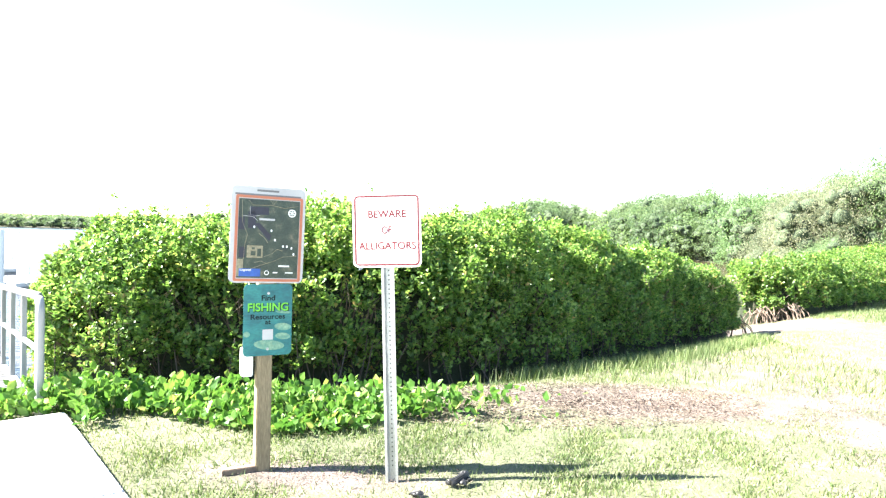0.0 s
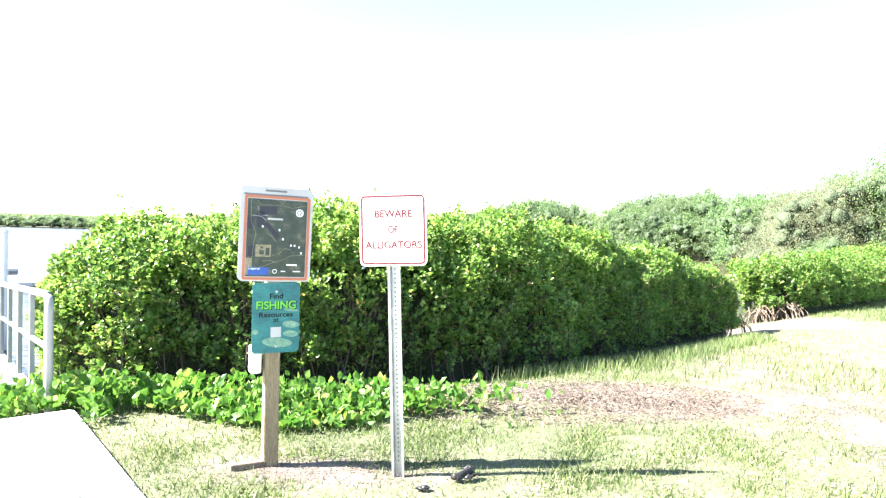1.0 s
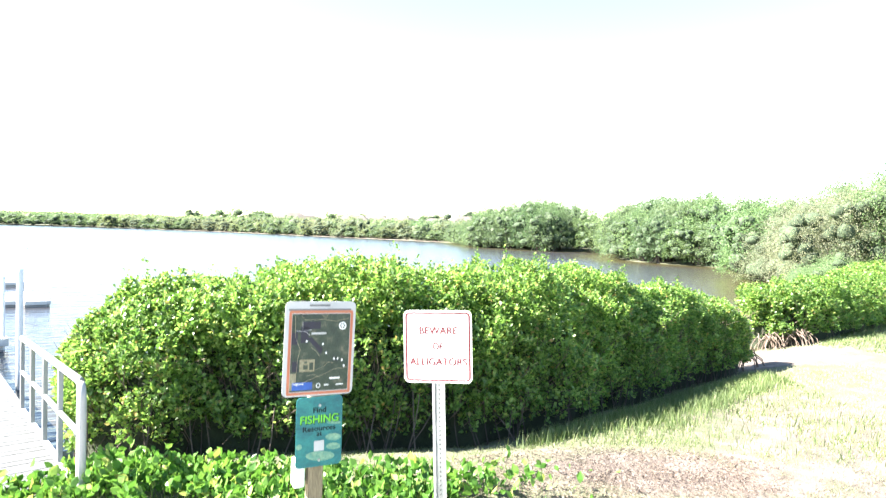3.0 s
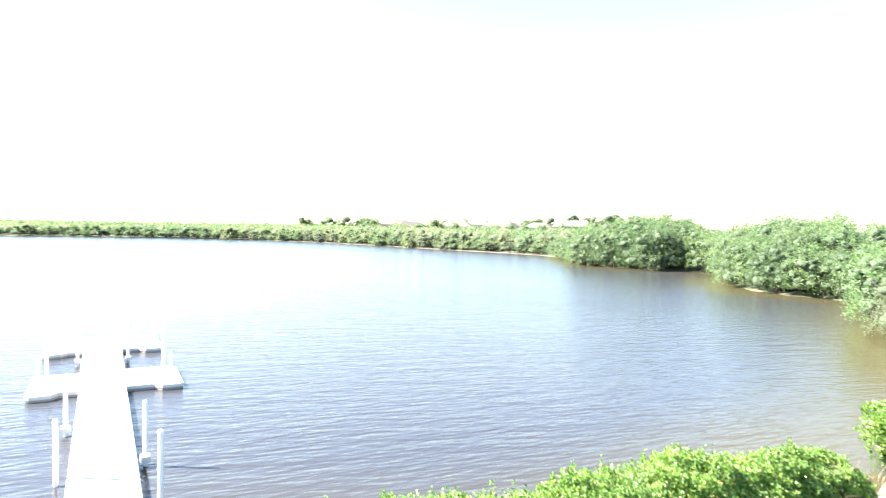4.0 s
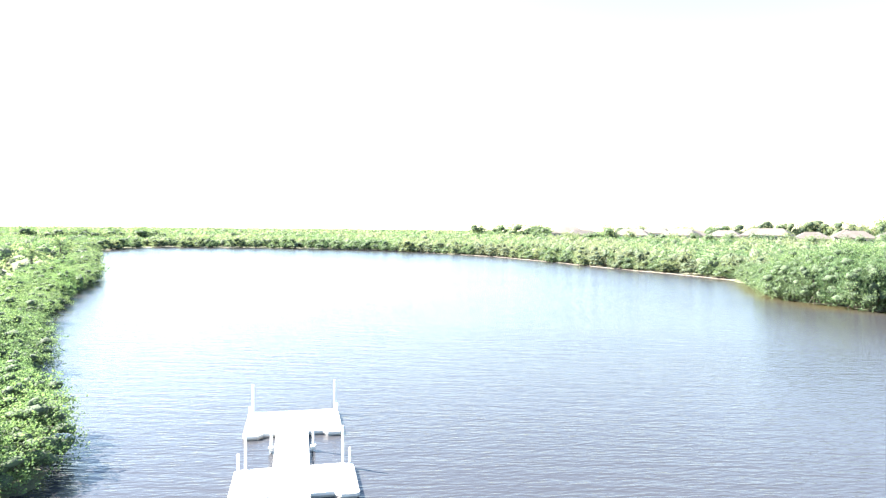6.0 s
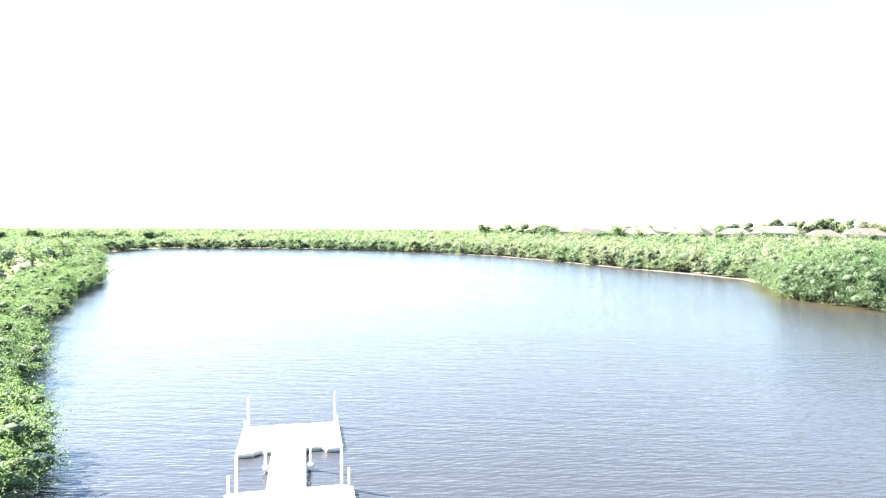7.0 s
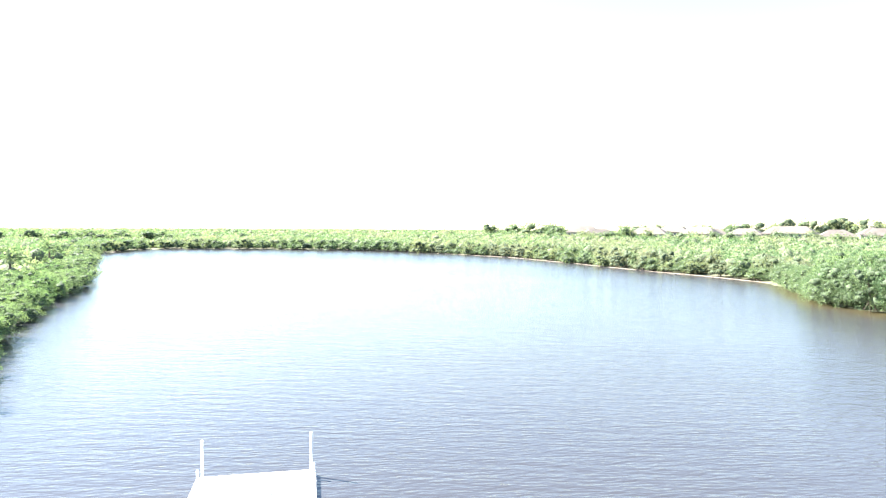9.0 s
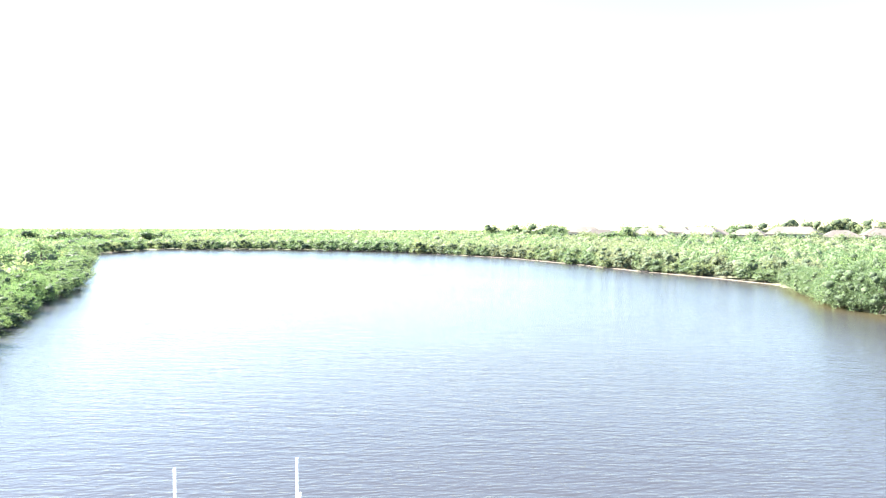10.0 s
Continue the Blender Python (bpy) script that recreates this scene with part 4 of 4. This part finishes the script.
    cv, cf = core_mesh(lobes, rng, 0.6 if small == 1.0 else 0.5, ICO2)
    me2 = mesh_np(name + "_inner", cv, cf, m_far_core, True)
    return me, me2


def trunk_mesh(seed):
    rng = np.random.default_rng(seed)
    paths = [([(0, 0, -0.35), (0.03, 0.02, 0.2), (rng.normal() * 0.1, rng.normal() * 0.1, 0.9)], 0.06, 0.03)]
    for k in range(6):
        a = k * 1.05 + rng.random() * 0.4
        paths.append(([(0.0, 0.0, 0.25), (math.cos(a) * 0.3, math.sin(a) * 0.3, 0.55), (math.cos(a) * 0.6, math.sin(a) * 0.6, 0.8)], 0.03, 0.012))
        paths.append(([(math.cos(a + 0.5) * 0.35, math.sin(a + 0.5) * 0.35, -0.35), (math.cos(a + 0.5) * 0.22, math.sin(a + 0.5) * 0.22, 0.0), (0, 0, 0.3)], 0.014, 0.018))
    V, F = tubes(paths, 5)
    return mesh_np("trunk", V, F, m_bark, True)


def tree_kind(name, label, seed, mat, group, **k):
    ob = root(name, (0, 0, -100), label, "tree", group)
    me, me2 = crown_mesh("crown", seed, mat, **k)
    part("crown", me, None, ob)
    part("inner_crown", me2, None, ob, "dark solid core with the crown's inner shade painted in its colour")
    part("trunk", trunk_mesh(seed), None, ob)
    return ob


KINDS = {}
for key, name, label, mat, kw in (("deep", "mangrove_tree", "round dark green mangrove tree over the water's edge", m_deep, dict(leaves=1700, leaf=0.11)),
                                  ("olive", "mangrove_tree", "light olive green mangrove tree on the shore", m_olive, dict(leaves=1500, leaf=0.12)),
                                  ("grey", "buttonwood_tree", "pale grey-green sparse shore tree", m_grey, dict(leaves=1100, leaf=0.1)),
                                  ("big", "mangrove_tree", "tall broad green mangrove tree at the lagoon's edge", m_deep, dict(leaves=5000, leaf=0.062, lobes_n=34, small=0.66)),
                                  ("bigolive", "mangrove_tree", "tall light green mangrove tree at the lagoon's edge", m_fresh, dict(leaves=5000, leaf=0.062, lobes_n=34, small=0.66)),
                                  ("biggrey", "buttonwood_tree", "tall pale grey-green tree with twiggy crown", m_grey, dict(leaves=17000, leaf=0.032, lobes_n=40, small=0.62))):
    KINDS[key] = [(name, label, mat, kw, s) for s in range(3)]
KINDS["fine"] = [("mangrove_tree", "tall fresh green mangrove tree beside the lagoon", m_fresh, dict(leaves=15000, leaf=0.036, lobes_n=40, small=0.62), s) for s in range(3)]
SEEDS = {"fine": 700, "deep": 100, "olive": 200, "grey": 300, "big": 400, "bigolive": 500, "biggrey": 600}
BUILT = {}
trng = np.random.default_rng(77)


def plant(key, x, y, r, h, z=None):
    """A tree of that kind with crown radius r and height h."""
    s = int(trng.integers(0, 3))
    z = float(ground_height(x, y)) if z is None else z
    m = pose(x, y, z - 0.02, rz=float(trng.random() * 360)) @ Matrix.Diagonal((r, r * float(0.85 + 0.3 * trng.random()), h / 1.75, 1))
    if (key, s) not in BUILT:
        name, label, mat, kw, _ = KINDS[key][s]
        ob = tree_kind(name, label, SEEDS[key] + s, mat, "trees on the lagoon shore", **kw)
        ob.matrix_world = m
        BUILT[key, s] = ob
        return ob
    src = BUILT[key, s]
    keep = src.scale.copy()
    src.scale = (1, 1, 1)
    ob = copy_thing(src, Matrix.Identity(4))
    src.scale = keep
    ob.matrix_basis = m
    return ob


def along(pts, step, offset, jitter):
    """Places along a run of the shore, set back on the land by offset."""
    out = []
    for (ax, ay), (bx, by) in zip(pts[:-1], pts[1:]):
        L = math.hypot(bx - ax, by - ay)
        for i in range(max(1, int(L / step))):
            t = (i + 0.5) / max(1, int(L / step))
            # land lies to the right of the run
            px, py = (by - ay) / L, -(bx - ax) / L
            out.append((ax + (bx - ax) * t + px * offset + trng.normal() * jitter, ay + (by - ay) * t + py * offset + trng.normal() * jitter))
    return out


def pick(keys, weights):
    return keys[int(np.searchsorted(np.cumsum(weights), trng.random() * sum(weights)))]


# pale tall tree group on the near right shore
for x, y in along(run((16, 25.5), (21, 39)), 3.0, 1.5, 0.5):
    plant(pick(["biggrey", "fine"], [1, 1.4]), x, y, 2.6, 4.85 + trng.random())
for x, y in along(run((16, 25.5), (21, 39)), 3.5, 6.0, 0.9):
    plant(pick(["biggrey", "fine"], [1, 1]), x, y, 3.0, 6.8 + trng.random())
for x, y in along(run((14, 21), (16, 25.5)), 1.6, 0.9, 0.2):
    plant("fine", x, y, 1.3, 2.2 + 0.5 * trng.random())
# point of tall mangroves
for off, h in ((1.2, 5.4), (5.0, 6.7), (9.5, 7.2)):
    for x, y in along(run((21, 39), (20.5, 80)), 3.4, off, 0.7):
        plant(pick(["fine" if y < 56 else "big", "bigolive"], [3, 1.0]), x, y, 2.9 + 0.5 * trng.random(), h + trng.random())
for off, h in ((1.6, 7.0), (6.0, 8.3), (11, 8.7)):
    for x, y in along(run((20.5, 80), (2.5, 124)), 4.2, off, 0.8):
        plant(pick(["big", "bigolive"], [4, 1]), x, y, 3.8 + 0.6 * trng.random(), h + trng.random())
for x, y in along(run((5.5, 109), (-1, 148)), 3.4, 0.7, 0.4):
    plant("big", x, y, 2.6 + 0.5 * trng.random(), 4.2 + trng.random())
for off, h, step, w in ((1.9, 3.2, 5.0, [2.6, 1.6, 1.4]), (5.4, 4.0, 4.6, [0.7, 1.6, 3.4]), (8.6, 4.9, 5.2, [1.2, 2.6, 2.4])):
    for x, y in along(run((2.5, 124), (-130, 245)), step, off, 1.0):
        plant(pick(["deep", "olive", "grey"], w), x, y, 2.1 + 0.9 * trng.random(), h + 1.2 * trng.random())
for off, h in ((3, 4.8),):
    for x, y in along(run((-130, 245), (-235, 160)), 6.5, off, 1.2):
        plant(pick(["deep", "olive"], [2, 1]), x, y, 3.6 + 1.0 * trng.random(), h + trng.random())
for off, h in ((2.5, 4.8),):
    for x, y in along(run((-235, 160), (-115, 77)), 6.5, off, 1.0):
        plant(pick(["deep", "olive"], [2, 1]), x, y, 3.4 + 0.8 * trng.random(), (h + trng.random()) * (0.7 if -158 < x < -122 else 1.0))
for off, h in ((1.6, 3.2), (5.0, 3.8)):
    for x, y in along(run((-115, 77), (-41, 20.2)), 3.8, off, 0.7):
        if math.hypot(x + 98, y - 50) < 5.5:
            continue
        plant(pick(["big", "bigolive"], [1, 1.6]), x, y, 2.4 + 0.6 * trng.random(), h + trng.random())
for off, h in ((1.4, 3.1), (4.2, 3.6), (7, 3.6)):
    for x, y in along(run((-41, 20.2), (-24, 6)), 3.0, off, 0.5):
        plant(pick(["big", "bigolive"], [1.5, 1]), x, y, 2.1 + 0.5 * trng.random(), h + 0.7 * trng.random())

# mangrove woods that reach to the horizon
wrng = np.random.default_rng(5)
cells = []
for n, lo, hi, rad, hgt in ((3100, 4, 90, 2.4, 4.9), (1900, 80, 260, 3.6, 6.0), (1700, 240, 900, 7.5, 6.6)):
    got = 0
    while got < n:
        x, y = wrng.uniform(-1000 if hi > 300 else -520, 420, 6000), wrng.uniform(0, 1150 if hi > 300 else 560, 6000)
        d = shore_distance(x, y)
        ang = np.degrees(np.arctan2(x - 0, y + 5))
        ok = (d > lo + 3.5) & (d < hi) & (ang > -68) & (ang < 42) & ~((x < -20) & (y < 12)) & (np.hypot(x - 1, y + 6) > 34) & (np.hypot(x + 152, y - 90) > 16) & (np.hypot(x + 98, y - 50) > 8)
        for a, b in zip(x[ok], y[ok]):
            if got < n:
                low = 0.5 if math.hypot(a + 145, b - 86) < 24 else 1.0
                cells.append((a, b, rad * (0.7 + 0.6 * wrng.random()), low * hgt * (0.75 + 0.45 * wrng.random())))
                got += 1


def hash01(i):
    return math.sin(i * 12.9898) * 0.9


for name, label, mat, sel in (("mangrove_woods", "wide low mangrove woods reaching to the horizon", m_deep, 0), ("mangrove_woods", "wide low olive green mangrove woods reaching to the horizon", m_olive, 1),
                              ("scrub_woods", "pale grey leafless patches among the mangrove woods", m_grey, 2)):
    Ps, Ds, Ss, lobes = [], [], [], []
    for i, (x, y, r, h) in enumerate(cells):
        q = noise.noise(Vector((x * 0.02, y * 0.02, 3))) + 0.3 * hash01(i)
        if (0 if q < -0.05 else 1 if q < 0.3 else 2) != sel:
            continue
        g = -0.55
        lobes.append(((x, y, g + h * 0.5), (r, r, h * 0.5)))
        n = 125 if r < 3.2 else 95 if r < 5 else 55
        d = wrng.normal(size=(n, 3))
        d[:, 2] = np.abs(d[:, 2])
        d /= np.linalg.norm(d, axis=1, keepdims=True)
        Ps.append(np.array((x, y, g + h * 0.45)) + d * np.array((r, r, h * 0.55)) * (0.8 + 0.3 * wrng.random((n, 1))))
        Ds.append(d * 0.4 + np.array((0, 0, 0.35)) + wrng.normal(size=(n, 3)) * 0.6)
        Ss.append(r * (0.15 if r < 3.2 else 0.16 if r < 5 else 0.18) * (0.6 + 0.8 * wrng.random(n)))
    V, F = leaf_mesh(np.concatenate(Ps), np.concatenate(Ds), np.concatenate(Ss), wrng, LEAF4, 1.5)
    ob = new(name, mesh_np(name, V, F, mat))
    tagged(ob, label, "woods", kind="stuff")
    # solid cores fill the gaps, inner shade in their duller colour
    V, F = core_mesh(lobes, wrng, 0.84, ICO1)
    part("inner_woods", mesh_np("inner_woods", V, F, m_wood_core, True), None, ob, "dull green solid core with some inner shade painted in its colour")


# ---- palm in the left woods ----
def palm(x, y, h, seed):
    rng = np.random.default_rng(seed)
    ob = root("cabbage_palm", (x, y, -0.6), "slim palm with a round head of fronds above the mangroves", "palm", "palms in the woods")
    V, F = tubes([([(0, 0, -0.2), (0.08, 0.03, h * 0.5), (0.05, 0.1, h)], 0.2, 0.15)], 8)
    part("trunk", mesh_np("trunk", V, F, m_bark, True), None, ob)
    for k in range(22):
        a, e = rng.random() * 6.283, radians(-35 + 105 * rng.random())
        d = np.array((math.cos(a) * math.cos(e), math.sin(a) * math.cos(e), math.sin(e)))
        L = 1.7 + 0.6 * rng.random()
        n = 16
        s = np.linspace(0.35, 1, n)
        P = np.array((0.05, 0.1, h)) + d * (s * L)[:, None] - np.array((0, 0, 1)) * (0.5 * s ** 2)[:, None]
        side = np.cross(d, (0, 0, 1.0)) * np.where(np.arange(n) % 2, 1, -1)[:, None]
        V, F = leaf_mesh(P, d * 0.7 + side + rng.normal(size=(n, 3)) * 0.12, np.full(n, 0.75), rng, LEAF4, 0.3)
        stalk = tubes([([(0.05, 0.1, h), tuple(P[-1])], 0.03, 0.01)], 3)
        F = F.tolist() + [tuple(i + len(V) for i in f) for f in stalk[1]]
        part("frond", mesh_np("frond", np.concatenate([V, np.array(stalk[0])]), F, m_deep), None, ob)


for row in ((-131, 81, 6.6, 3), (-106, 60, 6.2, 5), (-138, 86, 6.0, 7)):
    palm(*row)


# ---- houses behind the woods ----
def house(x, y, w, d, wall, rise, turn):
    ob = root("house", (x, y, -0.6), "far pale stucco house with a hipped tile roof", "house", "houses behind the woods", turn)
    part("wall", boxed(-w / 2, -d / 2, 0, w / 2, d / 2, wall), m_stucco, ob)
    bm = bmesh.new()
    o, rdg = 0.7, max(w / 2 - d / 2, 0.5)
    vs = [bm.verts.new(p) for p in ((-w / 2 - o, -d / 2 - o, wall), (w / 2 + o, -d / 2 - o, wall), (w / 2 + o, d / 2 + o, wall), (-w / 2 - o, d / 2 + o, wall), (-rdg, 0, wall + rise), (rdg, 0, wall + rise))]
    for f in ((0, 1, 5, 4), (1, 2, 5), (2, 3, 4, 5), (3, 0, 4), (3, 2, 1, 0)):
        bm.faces.new([vs[i] for i in f])
    part("roof", bm, m_tile, ob)
    for k in range(int(w / 4)):
        cx = -w / 2 + 2 + k * 4
        wi = part("window", boxed(cx - 0.9, -d / 2 - 0.05, wall - 2.3, cx + 0.9, -d / 2 + 0.05, wall - 0.8), m_white, ob)
        part("pane", boxed(cx - 0.78, -d / 2 - 0.07, wall - 2.18, cx + 0.78, -d / 2 - 0.04, wall - 0.92), m_glass, wi)


hrng = np.random.default_rng(9)
for x in (-126, -113, -78, -66, -44, -36, -17, 3, 12, 33, 52, 58, 79):
    w = 13 + 12 * hrng.random()
    house(x + 2 * hrng.random(), 446 + 45 * hrng.random(), w, 10 + 3 * hrng.random(), 6.6 + 2.4 * hrng.random(), 4.0 + 0.9 * hrng.random(), float(hrng.normal() * 12))
# taller clumps far behind the mangroves
for k in range(11):
    plant("deep", -330 + 4 * k + 5 * hrng.random(), 168 + 6.5 * k + 6 * hrng.random(), 6 + 3 * hrng.random(), 9.2 + 1.3 * hrng.random(), -0.6)
# trees between and behind the houses
for x, y, r, h in ((-243, 578, 7.5, 17), (-226, 572, 6, 13), (-196, 525, 9, 15), (-183, 520, 9, 16), (-170, 522, 9, 16.5), (-158, 520, 8, 15.5), (-150, 505, 7, 13), (-91, 430, 5, 13.5), (-85, 432, 5, 12)):
    plant("deep", x, y, r * 1.3, h, -0.6)
for k in range(27):
    plant(pick(["deep", "olive"], [1, 1]), -136 + 8.6 * k + 2 * hrng.random(), 424 + 8 * hrng.random(), 5 + 2.5 * hrng.random(), 9.0 + 3.6 * hrng.random() ** 2, -0.6)
for k in range(28):
    x = -100 + 7.4 * k
    plant(pick(["deep", "olive", "grey"], [1, 1, 2]), x, 515 + 20 * hrng.random(), 8 + 3 * hrng.random(), 14.2 + 5.0 * smooth01((x + 40) / 60) + 1.8 * hrng.random(), -0.6)

# ---- ground cover in front of the thicket ----
crng = np.random.default_rng(21)
n = 19000
x, y = crng.uniform(-4.2, 1.9, n), crng.uniform(0.0, 3.4, n)
edge = np.where(x < -2.2, 0.3, 0.95) + 0.2 * np.sin(x * 2.3) + 0.28 * np.maximum(0, x + 0.2)
back = np.interp(x, [-4.2, -2.5, 0.5, 1.9], [2.4, 1.8, 1.75, 1.8])
dense = np.where(x < 0.35, 1.0, np.exp(-(x - 0.35) * 2.8))
ok = ((y > edge) & (y < back) | (x > 0.6) & (crng.random(n) < 0.2) & (y > 0.9) & (y < 2.2)) & (crng.random(n) < dense) & (shore_distance(x, y) > 0.3)
uu, vv = (x + 15.8) * 0.755 + (y - 16.05) * 0.656, (x + 15.8) * -0.656 + (y - 16.05) * 0.755
ok &= ((uu > 0.1) & (vv > -19.95)) | (uu > 0.22) | ((uu > -0.7) & (vv > -19.95) & (vv < -19.35))
x, y = x[ok], y[ok]
z = ground_height(x, y)
hh = (0.06 + 0.2 * crng.random(len(x))) * np.clip((y - 0.7) * 1.3 + np.where(x < -2.2, 0.5, 0), 0.35, 1)
P = np.stack([x, y, z + hh * (0.4 + 0.6 * crng.random(len(x)))], -1)
D = np.stack([crng.normal(size=len(x)) * 0.8, crng.normal(size=len(x)) * 0.8, 0.95 + crng.normal(size=len(x)) * 0.4], -1)
V, F = leaf_mesh(P, D, 0.09 * (0.65 + 0.6 * crng.random(len(x))), crng, LEAF6, 1.0)
creeper = tagged(new("creeper_patch", mesh_np("creeper_patch", V, F, m_creeper)), "bright green broad-leaved creeper at the thicket's foot", "creeper", kind="stuff")
paths = [([(a, b, c - 0.03), (a + crng.normal() * 0.03, b + crng.normal() * 0.03, c + h)], 0.004, 0.003) for a, b, c, h in zip(x[::4], y[::4], z[::4], 0.6 * hh[::4])]
V, F = tubes(paths, 3)
part("stalks", mesh_np("stalks", V, F, m_creeper), None, creeper)

# leaf litter patch
n = 24000
a, q = crng.random(n) * 6.283, crng.random(n) ** 0.6
x, y = 1.8 + np.cos(a) * q * 2.0 + 0.25 * np.sin(a) * q, 2.08 + np.sin(a) * q * 0.9 + 0.25 * np.cos(a) * q
x[-2600:], y[-2600:] = -0.1 + crng.normal(size=2600) * 0.7, 0.0 + crng.normal(size=2600) * 0.22
x[-4400:-2600], y[-4400:-2600] = 3.6 + crng.normal(size=1800) * 0.8, 2.0 + crng.normal(size=1800) * 0.4
P = np.stack([x, y, ground_height(x, y) + 0.006 + 0.02 * crng.random(n)], -1)
D = np.stack([crng.normal(size=n), crng.normal(size=n), crng.normal(size=n) * 0.22], -1)
V, F = leaf_mesh(P, D, np.where(np.arange(n) > n - 2600, 0.6, 1.0) * (0.016 + 0.036 * crng.random(n) ** 1.5), crng, LEAF4, 0.26)
tagged(new("leaf_litter", mesh_np("leaf_litter", V, F, m_litter)), "patch of dry brown fallen leaves and twigs on the grass", "leaf litter", kind="stuff")


# grass
def grass(name, label, n, area, hmin, hmax, seed, test=None, lean=0.35, mat=None):
    g = np.random.default_rng(seed)
    x, y = g.uniform(area[0], area[2], n), g.uniform(area[1], area[3], n)
    u, v = (x + 15.8) * 0.755 + (y - 16.05) * 0.656, (x + 15.8) * -0.656 + (y - 16.05) * 0.755
    ok = (shore_distance(x, y) > 0.8) & ~((u < 0.18) & (v < -19.9)) & ~((u < 0.1) & (v > -20))
    patchy = np.array([noise.noise(Vector((p, q, 0.5)) * 1.3) for p, q in zip(x, y)])
    ok &= patchy + 0.5 * g.normal(size=n) > -0.25
    ok &= np.hypot((x - 8.1) / 2.0, (y - 10.8) / 1.6) > 1
    ok &= np.hypot((x - 1.8) / 1.9, (y - 2.1) / 0.9) > 0.85 + 0.3 * g.random(n)
    ok &= np.hypot((x + 0.2) / 0.9, (y + 0.05) / 0.25) > 0.9 * g.random(n) + 0.3
    if test is not None:
        ok &= test(x, y, g)
    x, y = x[ok], y[ok]
    m = len(x)
    z = ground_height(x, y) - 0.01
    h = hmin + (hmax - hmin) * g.random(m) ** 1.5
    a = g.random(m) * 6.283
    wd = 0.0035 + 0.004 * g.random(m)
    wd *= 1 + np.maximum(0, (np.hypot(x, y + 4) - 7) / 28)
    lx, ly = g.normal(size=m) * lean * h, g.normal(size=m) * lean * h
    B = np.stack([x, y, z], -1)
    S = np.stack([np.cos(a) * wd, np.sin(a) * wd, np.zeros(m)], -1)
    T = B + np.stack([lx, ly, h], -1)
    V = np.stack([B - S, B + S, T], 1).reshape(-1, 3)
    tagged(new(name, mesh_np(name, V, np.arange(3 * m).reshape(m, 3), mat or m_grass)), label, "grass", kind="stuff")


grass("lawn_grass", "short sunlit lawn grass with dry straw tips", 190000, (-3, -3.2, 5.0, 8.5), 0.015, 0.05, 31,
      lambda x, y, g: g.random(len(x)) > smooth01((x - 0.5) / 4))
grass("lawn_grass", "short pale straw-coloured dry lawn grass", 130000, (0, -3.2, 8.5, 8.5), 0.015, 0.05, 35,
      lambda x, y, g: g.random(len(x)) < smooth01((x - 0.5) / 3), 0.5, m_straw)
grass("lawn_grass", "fine green lawn grass round the sign posts", 150000, (-2.6, -2.6, 6.0, 3.0), 0.015, 0.07, 34,
      lambda x, y, g: np.hypot((x - 1.2) / 4.0, (y + 0.1) / 2.3) < 1.05 - 0.75 * g.random(len(x)) ** 1.5, 0.45, m_tall)
grass("lawn_grass", "short pale lawn grass farther along the shore", 110000, (5, -2, 20, 18), 0.02, 0.06, 32, None, 0.5, m_straw)
grass("tall_grass", "taller grass tufts along the thicket's edge", 150000, (0.7, 2.4, 6.3, 9.0), 0.05, 0.2, 33,
      lambda x, y, g: (y < np.interp(x, [0.6, 1.1, 1.8, 2.75, 3.6, 4.7, 5.9, 6.5, 7], [2.75, 3.2, 4.1, 5.2, 6.3, 7.4, 8.2, 8.7, 8.2]))
      & (g.random(len(x)) < 0.08 + smooth01((y - np.interp(x, [0.9, 2.0, 2.8, 3.6, 4.6, 7], [2.9, 3.2, 3.5, 4.1, 5.2, 7.6])) / 0.7)) & (y > 2.75 + 0.3 * g.random(len(x))), 0.3, m_tall)

grass("tall_grass", "taller grass along the foot of the low thicket", 60000, (9.8, 11.0, 19.0, 22.0), 0.05, 0.16, 36,
      lambda x, y, g: np.abs((x - 10.2) * 0.8 - (y - 12.4) * 0.66 - 1.0) < 1.4, 0.3, m_tall)

# dropped black objects in the grass
sc = root("plastic_scrap", (0.47, -0.3, 0.0), "flat crumpled black plastic scrap beside the sign post", "litter", turn=10)
bm = bmesh.new()
bmesh.ops.create_icosphere(bm, subdivisions=3, radius=0.03)
for v in bm.verts:
    v.co = Vector((v.co.x * 1.5, v.co.y * 0.8, v.co.z * 0.4)) + noise.noise_vector(v.co * 60) * 0.012 + Vector((0, 0, 0.014))
part("scrap", bm, m_black, sc)
ob = root("rolled_tarp", (0.72, -0.1, 0.0), "small crumpled black plastic roll lying in the grass", "litter", turn=35)
bm = cylinder(0.026, -0.06, 0.06, n=16, r2=0.02)
bmesh.ops.subdivide_edges(bm, edges=bm.edges[:], cuts=2)
bm.transform(Matrix.Translation((0, 0, 0.035)) @ Matrix.Rotation(radians(72), 4, 'Y'))
for v in bm.verts:
    v.co += noise.noise_vector(v.co * 55) * 0.009
part("roll", bm, m_black, ob)
for k, (x, y, z, r) in enumerate(((0.05, 0.012, 0.05, 0.028), (0.02, -0.028, 0.018, 0.024), (-0.045, 0.02, 0.018, 0.026), (0.062, -0.015, 0.022, 0.02))):
    bm = bmesh.new()
    bmesh.ops.create_icosphere(bm, subdivisions=3, radius=r)
    for v in bm.verts:
        v.co = Vector((v.co.x * 1.3, v.co.y, v.co.z * 0.75)) + noise.noise_vector(v.co * 60 + Vector((k * 7, 0, 0))) * 0.012 + Vector((x, y, z))
    part("fold", bm, m_black, ob)
